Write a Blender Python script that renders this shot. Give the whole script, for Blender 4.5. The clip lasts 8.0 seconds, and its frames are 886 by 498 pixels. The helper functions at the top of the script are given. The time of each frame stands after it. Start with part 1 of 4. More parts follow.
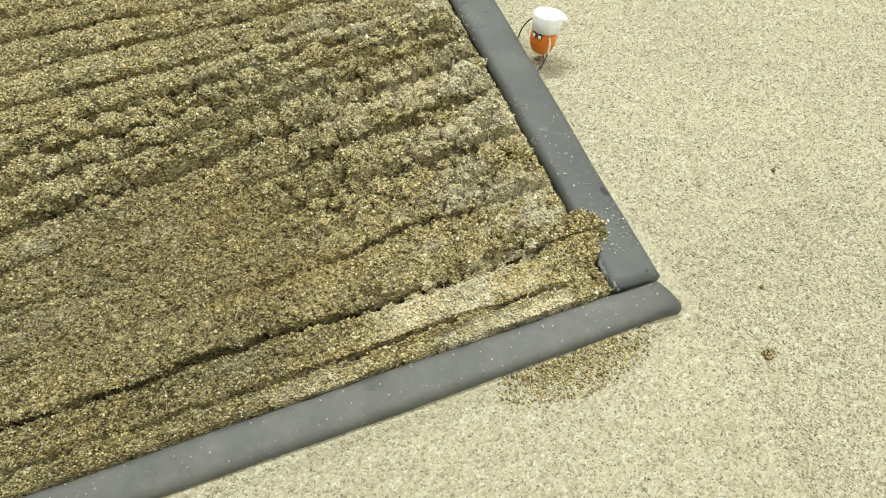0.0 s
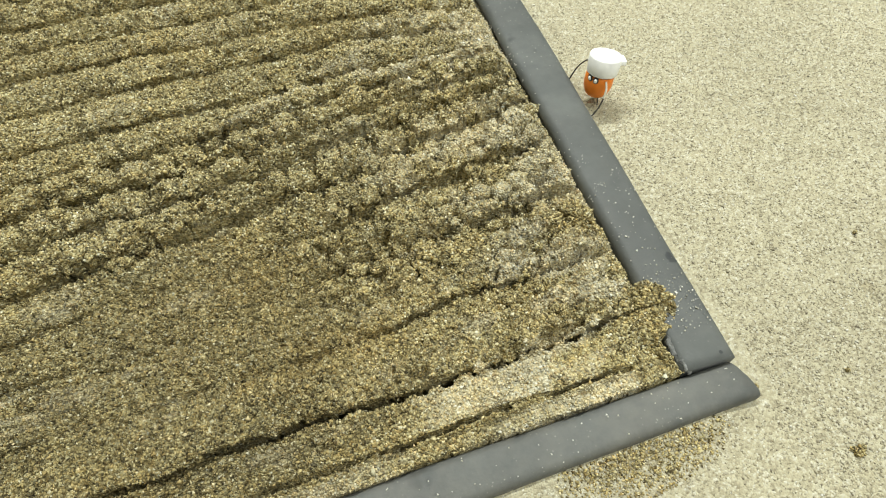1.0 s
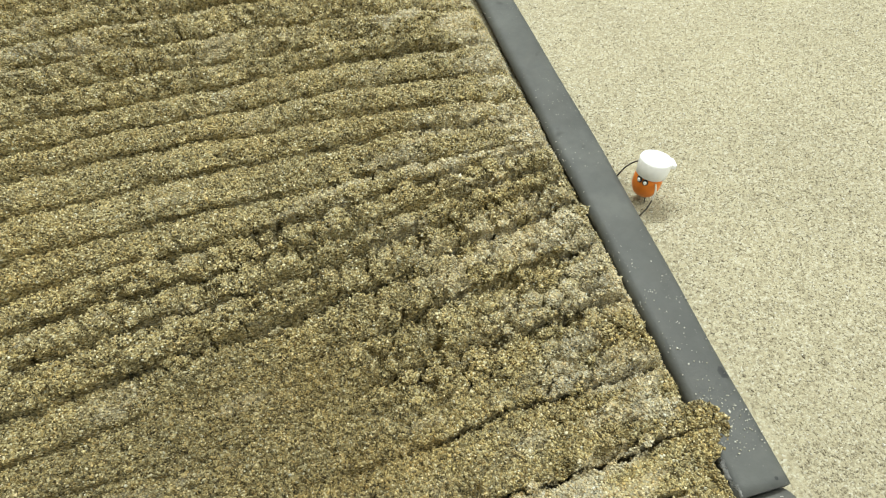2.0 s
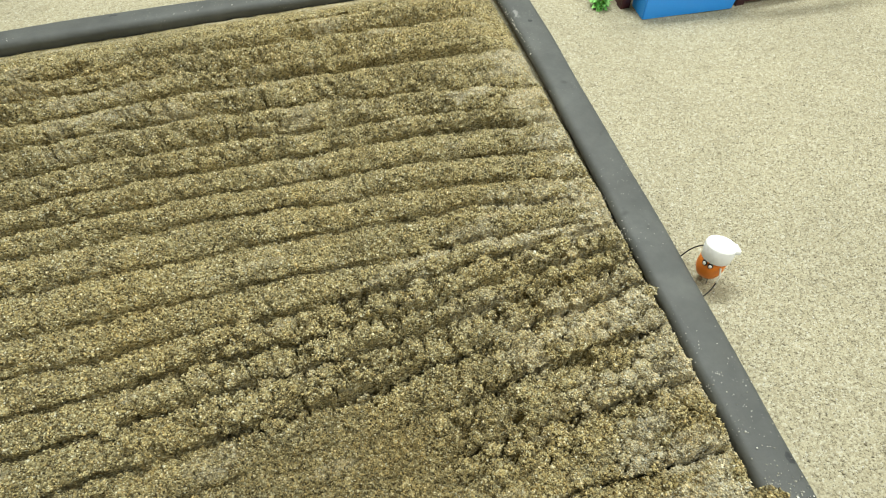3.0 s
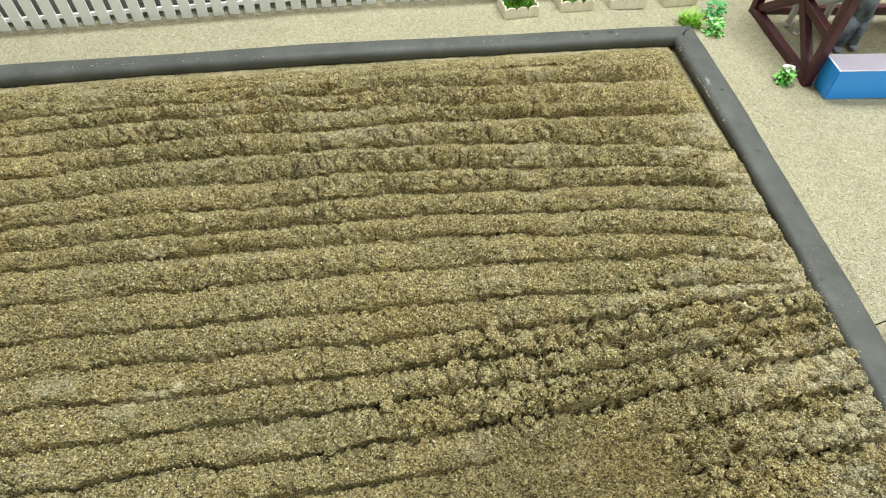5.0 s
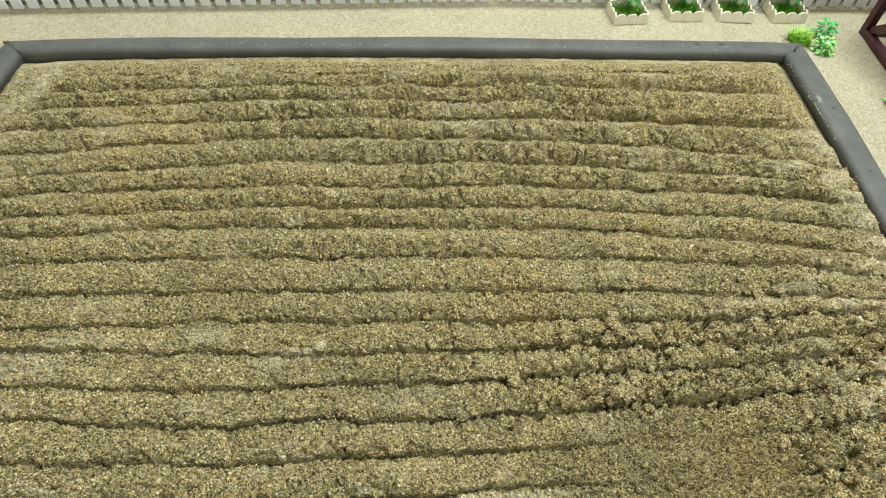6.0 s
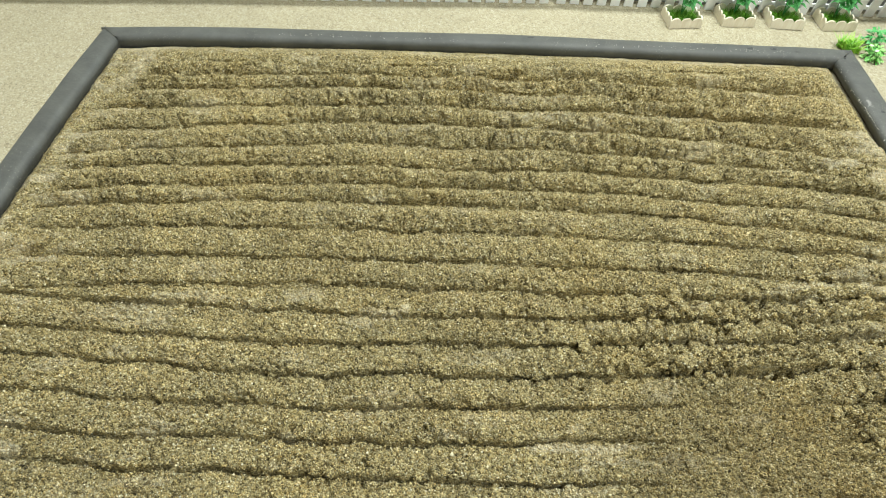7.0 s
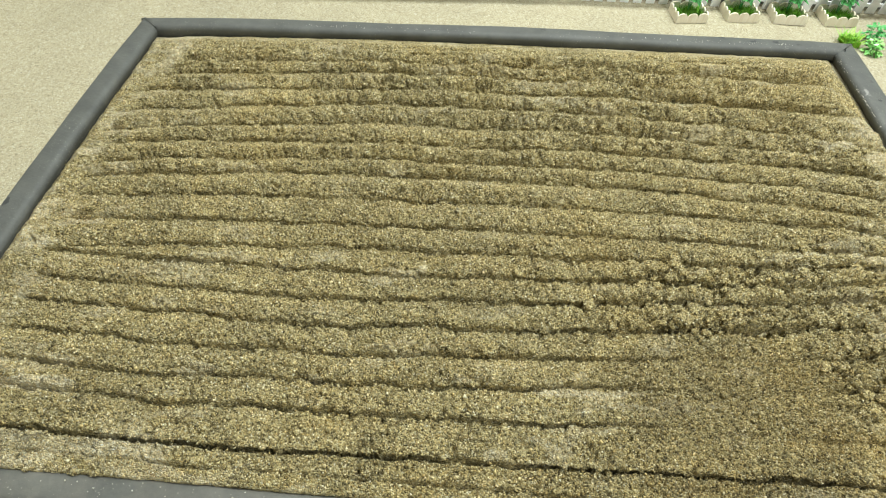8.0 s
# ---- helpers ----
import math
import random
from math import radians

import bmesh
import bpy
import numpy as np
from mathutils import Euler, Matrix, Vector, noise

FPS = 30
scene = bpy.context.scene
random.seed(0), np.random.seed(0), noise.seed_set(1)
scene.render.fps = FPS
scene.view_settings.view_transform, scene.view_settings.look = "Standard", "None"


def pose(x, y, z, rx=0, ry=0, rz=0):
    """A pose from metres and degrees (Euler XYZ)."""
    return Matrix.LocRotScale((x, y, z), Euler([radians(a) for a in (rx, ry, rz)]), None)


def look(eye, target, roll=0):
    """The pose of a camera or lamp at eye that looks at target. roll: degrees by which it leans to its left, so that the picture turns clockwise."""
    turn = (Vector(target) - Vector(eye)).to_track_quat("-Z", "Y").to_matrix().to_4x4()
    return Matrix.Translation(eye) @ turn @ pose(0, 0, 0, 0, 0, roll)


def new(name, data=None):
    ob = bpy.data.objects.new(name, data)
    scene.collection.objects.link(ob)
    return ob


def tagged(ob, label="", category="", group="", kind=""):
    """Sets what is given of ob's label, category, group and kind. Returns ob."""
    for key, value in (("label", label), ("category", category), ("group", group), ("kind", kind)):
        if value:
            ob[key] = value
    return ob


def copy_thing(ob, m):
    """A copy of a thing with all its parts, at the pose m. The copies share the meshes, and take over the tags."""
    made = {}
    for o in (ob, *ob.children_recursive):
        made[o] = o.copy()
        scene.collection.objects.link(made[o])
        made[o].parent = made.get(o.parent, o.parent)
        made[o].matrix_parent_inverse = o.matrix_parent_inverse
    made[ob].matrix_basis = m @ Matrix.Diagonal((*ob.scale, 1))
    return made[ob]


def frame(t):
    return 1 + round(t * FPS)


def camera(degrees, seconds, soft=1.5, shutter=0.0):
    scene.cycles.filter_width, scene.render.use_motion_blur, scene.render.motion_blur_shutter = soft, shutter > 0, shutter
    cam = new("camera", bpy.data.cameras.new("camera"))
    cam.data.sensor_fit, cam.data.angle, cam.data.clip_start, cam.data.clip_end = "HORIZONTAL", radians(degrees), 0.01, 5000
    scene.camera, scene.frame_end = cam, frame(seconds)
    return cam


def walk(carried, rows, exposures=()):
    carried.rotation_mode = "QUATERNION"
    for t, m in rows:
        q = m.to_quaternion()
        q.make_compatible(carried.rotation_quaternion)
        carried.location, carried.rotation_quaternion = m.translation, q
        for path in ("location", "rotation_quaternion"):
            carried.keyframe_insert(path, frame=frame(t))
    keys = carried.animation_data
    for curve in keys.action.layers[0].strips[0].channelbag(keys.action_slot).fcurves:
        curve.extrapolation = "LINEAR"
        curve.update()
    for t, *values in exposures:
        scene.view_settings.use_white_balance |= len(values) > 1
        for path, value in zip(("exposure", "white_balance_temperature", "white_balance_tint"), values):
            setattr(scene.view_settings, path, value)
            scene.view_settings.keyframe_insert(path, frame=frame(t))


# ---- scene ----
cam = camera(71.0, 8.0, 1.1)
PATH = [
    (0, (-0.201, -0.095, 0.345), (0.212, 0.863, -1.362), 0.4),
    (0.5, (-0.2, -0.067, 0.336), (0.183, 0.891, -1.378), -0.3),
    (1, (-0.201, -0.037, 0.338), (0.172, 0.934, -1.37), -0.7),
    (1.5, (-0.2, -0.014, 0.347), (0.154, 0.996, -1.343), -1.2),
    (2, (-0.21, 0.009, 0.367), (0.151, 1.058, -1.297), -0.6),
    (3.5, (-0.287, 0.037, 0.421), (0.054, 1.209, -1.163), 1.4),
    (4, (-0.327, 0.038, 0.435), (-0.027, 1.233, -1.14), 1.8),
    (4.5, (-0.362, 0.031, 0.446), (-0.107, 1.246, -1.122), 1.8),
    (5, (-0.408, 0.027, 0.458), (-0.188, 1.259, -1.102), 2.5),
    (5.2, (-0.425, 0.021, 0.462), (-0.233, 1.266, -1.091), 2.5),
    (6.3, (-0.514, -0.002, 0.473), (-0.414, 1.236, -1.095), 3.8),
    (6.5, (-0.527, -0.012, 0.475), (-0.433, 1.232, -1.088), 3.9),
    (7, (-0.547, -0.042, 0.485), (-0.491, 1.216, -1.069), 3.5),
    (7.5, (-0.55, -0.076, 0.489), (-0.516, 1.205, -1.047), 3.3),
    (8, (-0.549, -0.103, 0.492), (-0.536, 1.18, -1.042), 2.7),
]
EXPOSURES = [(0.0, -0.08), (1.2, -0.15), (4.5, -0.20), (6.5, -0.06), (8.0, 0.04)]
walk(cam, [(t, look(eye, target, roll)) for t, eye, target, roll in PATH], EXPOSURES)


# ---- world and light ----
world = bpy.data.worlds.new("room_air")
world.use_nodes = True
scene.world = world
world.node_tree.nodes["Background"].inputs["Color"].default_value = (0.9, 0.95, 1.0, 1)
world.node_tree.nodes["Background"].inputs["Strength"].default_value = 0.08


def ceiling_lamp(name, x, y, z, sx, sy, watts, colour):
    lamp = bpy.data.lights.new(name, "AREA")
    lamp.shape, lamp.size, lamp.size_y, lamp.energy, lamp.color = "RECTANGLE", sx, sy, watts, colour
    ob = new(name, lamp)
    ob.location = (x, y, z)
    return ob


LAMP_COLOUR = (0.94, 1.0, 0.98)
ceiling_lamp("ceiling_panel", 0.0, 1.12, 2.3, 1.5, 0.22, 90, LAMP_COLOUR)
ceiling_lamp("ceiling_panel", 0.75, -0.70, 2.3, 0.6, 1.4, 52, LAMP_COLOUR)


# ---- node helpers ----
def material(name):
    m = bpy.data.materials.new(name)
    m.use_nodes = True
    t = m.node_tree
    return m, t, t.nodes["Principled BSDF"]


def node(t, kind, **values):
    n = t.nodes.new(kind)
    for key, value in values.items():
        if key in n.inputs:
            n.inputs[key].default_value = value
    return n


def coords(t):
    return node(t, "ShaderNodeTexCoord").outputs["Object"]


def noise_tex(t, co, scale, detail=3.0, rough=0.55):
    n = node(t, "ShaderNodeTexNoise", Scale=scale, Detail=detail, Roughness=rough)
    t.links.new(co, n.inputs["Vector"])
    return n.outputs["Fac"]


def voronoi(t, co, scale, feature="F1"):
    n = node(t, "ShaderNodeTexVoronoi", Scale=scale)
    n.feature = feature
    t.links.new(co, n.inputs["Vector"])
    return n


def ramp(t, fac, stops):
    n = t.nodes.new("ShaderNodeValToRGB")
    e = n.color_ramp.elements
    while len(e) < len(stops):
        e.new(0.5)
    for k, (pos, col) in enumerate(stops):
        e[k].position = pos
        e[k].color = (*col, 1) if len(col) == 3 else col
    t.links.new(fac, n.inputs["Fac"])
    return n.outputs["Color"]


def grey(v):
    return (v, v, v)


def mix(t, fac, a, b, how="MIX"):
    n = t.nodes.new("ShaderNodeMix")
    n.data_type, n.blend_type = "RGBA", how
    for socket, value in ((n.inputs[0], fac), (n.inputs[6], a), (n.inputs[7], b)):
        if isinstance(value, (int, float)):
            socket.default_value = value
        elif isinstance(value, tuple):
            socket.default_value = (*value, 1)
        else:
            t.links.new(value, socket)
    return n.outputs[2]


def maths(t, how, a, b):
    n = t.nodes.new("ShaderNodeMath")
    n.operation = how
    for k, value in enumerate((a, b)):
        if isinstance(value, (int, float)):
            n.inputs[k].default_value = value
        else:
            t.links.new(value, n.inputs[k])
    return n.outputs[0]


def bump(t, shader, height, distance, strength=1.0):
    n = node(t, "ShaderNodeBump", Distance=distance, Strength=strength)
    t.links.new(height, n.inputs["Height"])
    t.links.new(n.outputs["Normal"], shader.inputs["Normal"])
    return n


def sand_material(name, tones, grain, stain, relief, spill=False):
    """Coarse sand: single grains of several tones, patches of damp, fine relief."""
    m, t, s = material(name)
    co = coords(t)
    cells = voronoi(t, co, grain)
    sep = node(t, "ShaderNodeSeparateColor")
    t.links.new(cells.outputs["Color"], sep.inputs["Color"])
    colour = ramp(t, sep.outputs[0], tones)
    cells2 = voronoi(t, co, grain * 0.45)
    sep2 = node(t, "ShaderNodeSeparateColor")
    t.links.new(cells2.outputs["Color"], sep2.inputs["Color"])
    colour = mix(t, 0.28, colour, ramp(t, sep2.outputs[1], tones))
    patches = ramp(t, noise_tex(t, co, 7.0, 5.0, 0.65), [(0.36, grey(0.0)), (0.66, grey(1.0))])
    colour = mix(t, patches, mix(t, 1.0, colour, stain, "MULTIPLY"), colour)
    if spill:
        for cx_, cy_, rx, ry, much in ((-0.080, -0.004, 0.06, 0.024, 0.85), (0.137, 0.053, 0.038, 0.027, 0.44), (0.103, 0.035, 0.032, 0.021, 0.38), (0.139, 0.017, 0.027, 0.030, 0.40), (0.104, 0.002, 0.032, 0.021, 0.44), (0.076, -0.010, 0.025, 0.019, 0.38), (0.033, -0.043, 0.008, 0.005, 0.90), (-0.022, -0.071, 0.057, 0.042, 0.38), (0.125, 0.071, 0.005, 0.004, 0.88), (0.024, 0.600, 0.019, 0.050, 0.44)):
            n = t.nodes.new("ShaderNodeMapping")
            n.inputs["Location"].default_value = (-cx_ / rx, -cy_ / ry, 0)
            n.inputs["Scale"].default_value = (1 / rx, 1 / ry, 0)
            t.links.new(co, n.inputs["Vector"])
            ball = node(t, "ShaderNodeVectorMath")
            ball.operation = "LENGTH"
            t.links.new(n.outputs["Vector"], ball.inputs[0])
            edge = maths(t, "ADD", ball.outputs["Value"], maths(t, "MULTIPLY", noise_tex(t, co, 90.0, 4.0, 0.7), 1.4))
            mask = ramp(t, edge, [(0.55, grey(1.0)), (0.95 if much > 0.8 else 1.35, grey(0.0))])
            mask = maths(t, "MULTIPLY", mask, much)
            colour = mix(t, mask, colour, mix(t, 1.0, colour, (0.50, 0.43, 0.29), "MULTIPLY"))
    t.links.new(colour, s.inputs["Base Color"])
    s.inputs["Roughness"].default_value = 0.85
    s.inputs["Specular IOR Level"].default_value = 0.3
    height = maths(t, "ADD", maths(t, "MULTIPLY", cells.outputs["Distance"], -1.0), noise_tex(t, co, grain * 0.3, 3.0))
    bump(t, s, height, relief)
    return m


SAND = sand_material("pale_sand", [(0.0, (0.175, 0.148, 0.094)), (0.10, (0.300, 0.264, 0.172)), (0.4, (0.380, 0.340, 0.224)), (0.85, (0.455, 0.417, 0.290)), (1.0, (0.560, 0.535, 0.430))], 840.0, (0.90, 0.90, 0.90), 0.00055, True)


def soil_material(name, single_grains):
    m, t, s = material(name)
    co = coords(t)
    cells = voronoi(t, co, 760.0)
    if single_grains:
        tone = tone2 = node(t, "ShaderNodeNewGeometry").outputs["Random Per Island"]
    else:
        sep = node(t, "ShaderNodeSeparateColor")
        t.links.new(cells.outputs["Color"], sep.inputs["Color"])
        tone, tone2 = sep.outputs[0], sep.outputs[1]
    other = maths(t, "FRACT", maths(t, "MULTIPLY", tone, 37.0), 0.0) if single_grains else sep.outputs[2]
    hue = ramp(t, other, [(0.0, (0.92, 1.0, 1.18)), (0.35, (0.98, 1.0, 1.05)), (0.75, (1.02, 1.0, 0.92)), (1.0, (1.09, 0.98, 0.86))])
    damp = ramp(t, tone, [(0.0, (0.060, 0.046, 0.019)), (0.2, (0.220, 0.178, 0.080)), (0.6, (0.395, 0.326, 0.151)), (0.92, (0.55, 0.47, 0.245)), (1.0, (0.80, 0.73, 0.50))])
    dry = ramp(t, tone2, [(0.0, (0.34, 0.29, 0.175)), (0.3, (0.485, 0.42, 0.26)), (0.9, (0.62, 0.55, 0.36)), (1.0, (0.78, 0.725, 0.55))])
    att = node(t, "ShaderNodeAttribute")
    att.attribute_name = "dryness"
    mask = maths(t, "ADD", att.outputs["Fac"], maths(t, "MULTIPLY", maths(t, "SUBTRACT", noise_tex(t, co, 160.0, 4.0, 0.7), 0.5), 0.9))
    mask = ramp(t, mask, [(0.3, grey(0.0)), (0.85, grey(1.0))])
    colour = mix(t, 1.0, mix(t, mask, damp, dry), hue, "MULTIPLY")
    # darkens damper soil, with some lens vignetting put into the colour too
    moist_dim = node(t, "ShaderNodeAttribute")
    moist_dim.attribute_name = "moisture_dim"
    colour = mix(t, moist_dim.outputs["Fac"], colour, mix(t, 1.0, colour, (0.78, 0.76, 0.72), "MULTIPLY"))
    warm = node(t, "ShaderNodeAttribute")
    warm.attribute_name = "warmth"
    colour = mix(t, warm.outputs["Fac"], colour, mix(t, 1.0, colour, (1.02, 0.96, 0.85), "MULTIPLY"))
    tint = ramp(t, noise_tex(t, co, 11.0, 4.0, 0.6), [(0.35, (0.89, 0.89, 0.88)), (0.5, (1.0, 1.0, 1.0)), (0.68, (1.03, 1.00, 0.93))])
    colour = mix(t, 1.0, colour, tint, "MULTIPLY")
    blotch = ramp(t, noise_tex(t, co, 80.0, 3.0, 0.6), [(0.3, grey(0.82)), (0.5, grey(1.0)), (0.7, grey(1.18))])
    colour = mix(t, 1.0, colour, blotch, "MULTIPLY")
    t.links.new(colour, s.inputs["Base Color"])
    s.inputs["Roughness"].default_value = 0.8
    s.inputs["Specular IOR Level"].default_value = 0.3
    height = maths(t, "ADD", maths(t, "MULTIPLY", cells.outputs["Distance"], -1.0), noise_tex(t, co, 300.0, 3.0))
    if not single_grains:
        bump(t, s, height, 0.0020)
    return m


SOIL = soil_material("damp_soil", False)
SOIL_GRAIN = soil_material("damp_soil_grain", True)


def grain_material(name, tones):
    m, t, s = material(name)
    geo = node(t, "ShaderNodeNewGeometry")
    t.links.new(ramp(t, geo.outputs["Random Per Island"], tones), s.inputs["Base Color"])
    s.inputs["Roughness"].default_value = 0.6
    return m


GRAIN = grain_material("loose_grain", [(0.0, (0.150, 0.126, 0.082)), (0.14, (0.280, 0.245, 0.160)), (0.6, (0.354, 0.314, 0.208)), (0.94, (0.440, 0.401, 0.291)), (1.0, (0.668, 0.645, 0.566))])
PALE_GRAIN = grain_material("pale_grain", [(0.0, (0.45, 0.42, 0.33)), (0.5, (0.70, 0.67, 0.57)), (1.0, (0.85, 0.83, 0.76))])


def foam_material(name, dusty):
    m, t, s = material(name)
    co = coords(t)
    wear = ramp(t, noise_tex(t, co, 22.0, 5.0, 0.65), [(0.3, (0.058, 0.061, 0.058)), (0.55, (0.080, 0.084, 0.079)), (0.8, (0.112, 0.116, 0.108))])
    stains = ramp(t, noise_tex(t, co, 48.0, 2.0, 0.5), [(0.22, grey(0.45)), (0.30, grey(1.0))])
    colour = mix(t, 1.0, wear, stains, "MULTIPLY")
    film = ramp(t, noise_tex(t, co, 30.0, 5.0, 0.7), [(0.35, grey(0.15)), (0.7, grey(1.0))])
    colour = mix(t, maths(t, "MULTIPLY", film, dusty), colour, (0.30, 0.275, 0.225))
    for sx_, sy_, rx, ry in ((-0.412, 0.7045, 0.011, 0.0035), (-0.158, 0.706, 0.010, 0.0030), (-0.115, 0.699, 0.009, 0.006), (-0.083, 0.699, 0.010, 0.006), (-0.005, 0.0905, 0.006, 0.008), (-0.012, 0.028, 0.002, 0.002), (0.0115, 0.572, 0.006, 0.005), (-0.9985, 0.335, 0.008, 0.012)):
        place = t.nodes.new("ShaderNodeMapping")
        place.inputs["Location"].default_value = (-sx_ / rx, -sy_ / ry, 0)
        place.inputs["Scale"].default_value = (1 / rx, 1 / ry, 0)
        t.links.new(co, place.inputs["Vector"])
        ball = node(t, "ShaderNodeVectorMath")
        ball.operation = "LENGTH"
        t.links.new(place.outputs["Vector"], ball.inputs[0])
        edge = maths(t, "ADD", ball.outputs["Value"], maths(t, "MULTIPLY", noise_tex(t, co, 170.0, 3.0, 0.6), 1.0))
        colour = mix(t, ramp(t, edge, [(0.9, grey(0.85)), (1.25, grey(0.0))]), colour, (0.028, 0.030, 0.031))
    place = t.nodes.new("ShaderNodeMapping")
    place.inputs["Location"].default_value = (-0.002 / 0.010, -0.590 / 0.030, 0)
    place.inputs["Scale"].default_value = (1 / 0.010, 1 / 0.030, 0)
    t.links.new(co, place.inputs["Vector"])
    ball = node(t, "ShaderNodeVectorMath")
    ball.operation = "LENGTH"
    t.links.new(place.outputs["Vector"], ball.inputs[0])
    edge = maths(t, "ADD", ball.outputs["Value"], maths(t, "MULTIPLY", noise_tex(t, co, 260.0, 4.0, 0.7), 1.3))
    colour = mix(t, ramp(t, edge, [(0.75, grey(0.5)), (1.3, grey(0.0))]), colour, (0.36, 0.35, 0.33))
    dust = voronoi(t, co, 330.0)
    spot = ramp(t, dust.outputs["Distance"], [(0.09, grey(1.0)), (0.16, grey(0.0))])
    few = ramp(t, noise_tex(t, co, 18.0, 3.0, 0.6), [(0.5, grey(0.0)), (0.66, grey(1.0))])
    colour = mix(t, maths(t, "MULTIPLY", maths(t, "MULTIPLY", spot, few), 0.6), colour, (0.5, 0.48, 0.4))
    t.links.new(colour, s.inputs["Base Color"])
    s.inputs["Roughness"].default_value = 0.62
    s.inputs["Specular IOR Level"].default_value = 0.35
    bump(t, s, noise_tex(t, co, 260.0, 4.0), 0.0006, 0.6)
    return m


FOAM = foam_material("grey_foam", 0.05)
DUSTY_FOAM = foam_material("dusty_grey_foam", 0.26)


def plain(name, colour, rough=0.5, spread=0.12, scale=60.0, relief=0.0003, metal=0.0):
    """Paint, plastic or wood: a colour that drifts a little, with fine relief."""
    m, t, s = material(name)
    co = coords(t)
    tone = ramp(t, noise_tex(t, co, scale, 4.0, 0.6), [(0.3, tuple(c * (1 - spread) for c in colour)), (0.7, tuple(min(1.0, c * (1 + spread)) for c in colour))])
    t.links.new(tone, s.inputs["Base Color"])
    s.inputs["Roughness"].default_value = rough
    s.inputs["Metallic"].default_value = metal
    bump(t, s, noise_tex(t, co, scale * 8, 3.0), relief, 0.5)
    return m


def grained(name, light, dark, rough=0.6, along=(1.0, 1.0, 0.08), scale=300.0):
    """Wood with grain drawn out along one axis."""
    m, t, s = material(name)
    n = t.nodes.new("ShaderNodeMapping")
    n.inputs["Scale"].default_value = along
    t.links.new(coords(t), n.inputs["Vector"])
    fac = noise_tex(t, n.outputs["Vector"], scale, 5.0, 0.65)
    info = node(t, "ShaderNodeObjectInfo")
    fac = maths(t, "ADD", fac, maths(t, "MULTIPLY", maths(t, "SUBTRACT", info.outputs["Random"], 0.5), 0.3))
    t.links.new(ramp(t, fac, [(0.25, dark), (0.7, light)]), s.inputs["Base Color"])
    s.inputs["Roughness"].default_value = rough
    bump(t, s, fac, 0.0005, 0.5)
    return m


TORN = plain("torn_foam", (0.15, 0.15, 0.14), 0.95, 0.6, 220.0, 0.0008)
ORANGE = plain("orange_plastic", (0.88, 0.235, 0.014), 0.4)
WHITE_CAP = plain("white_plastic", (0.90, 0.90, 0.88), 0.4, 0.03)
BLACK = plain("black_paint", (0.015, 0.014, 0.014), 0.4)
WIRE = plain("dark_wire", (0.05, 0.045, 0.035), 0.35, 0.2)
BARE_WIRE = plain("pale_wire", (0.72, 0.68, 0.58), 0.35, 0.08)
BLUE = plain("blue_plastic", (0.030, 0.335, 1.0), 0.3, 0.02)
PALE_LILAC = plain("pale_plastic", (0.78, 0.74, 0.82), 0.45, 0.03)
MAROON = grained("maroon_wood", (0.082, 0.016, 0.021), (0.032, 0.008, 0.011), 0.45)
STICK = grained("pale_stick", (0.66, 0.54, 0.34), (0.48, 0.36, 0.20))
PLY = grained("raw_plywood", (0.88, 0.83, 0.70), (0.76, 0.68, 0.52))
PICKET = plain("white_fence_plastic", (0.90, 0.92, 0.93), 0.4, 0.03)
FIGURE_GREY = plain("grey_blue_resin", (0.21, 0.24, 0.28), 0.55, 0.9, 48.0)
COW_WHITE = plain("off_white_resin", (0.78, 0.77, 0.73), 0.55, 0.2, 40.0)
# dark colour that stands for the shade between the pickets
GAP_SHADE = plain("dark_gap_shade", (0.22, 0.23, 0.21), 0.7, 0.25, 14.0)
PLASTER = plain("plain_wall_paint", (0.68, 0.67, 0.63), 0.8, 0.05, 3.0)


def leaf_material(name, dark, light):
    m, t, s = material(name)
    geo = node(t, "ShaderNodeNewGeometry")
    t.links.new(ramp(t, geo.outputs["Random Per Island"], [(0.0, dark), (1.0, light)]), s.inputs["Base Color"])
    s.inputs["Roughness"].default_value = 0.45
    return m


GRASS = leaf_material("artificial_grass", (0.08, 0.27, 0.02), (0.26, 0.54, 0.06))
LIME = leaf_material("lime_tuft", (0.15, 0.45, 0.04), (0.46, 0.70, 0.09))
LEAF = leaf_material("green_leaf", (0.10, 0.42, 0.06), (0.40, 0.76, 0.24))
DEEP_LEAF = leaf_material("deep_green_leaf", (0.04, 0.30, 0.06), (0.17, 0.60, 0.20))
PETAL = plain("white_petal", (0.82, 0.83, 0.78), 0.5, 0.04)


# ---- mesh helpers ----
def mesh_of(name, bm, mat, smooth=False):
    bmesh.ops.recalc_face_normals(bm, faces=bm.faces)
    me = bpy.data.meshes.new(name)
    bm.to_mesh(me)
    bm.free()
    me.materials.append(mat)
    if smooth:
        me.shade_smooth()
    return me


def part(name, bm, mat, parent, label="", smooth=False):
    ob = new(name, mesh_of(name, bm, mat, smooth))
    ob.parent = parent
    return tagged(ob, label)


def thing(name, x, y, z, turn=0.0):
    ob = new(name)
    ob.empty_display_size = 0.01
    ob.matrix_basis = pose(x, y, z, 0, 0, turn)
    return ob


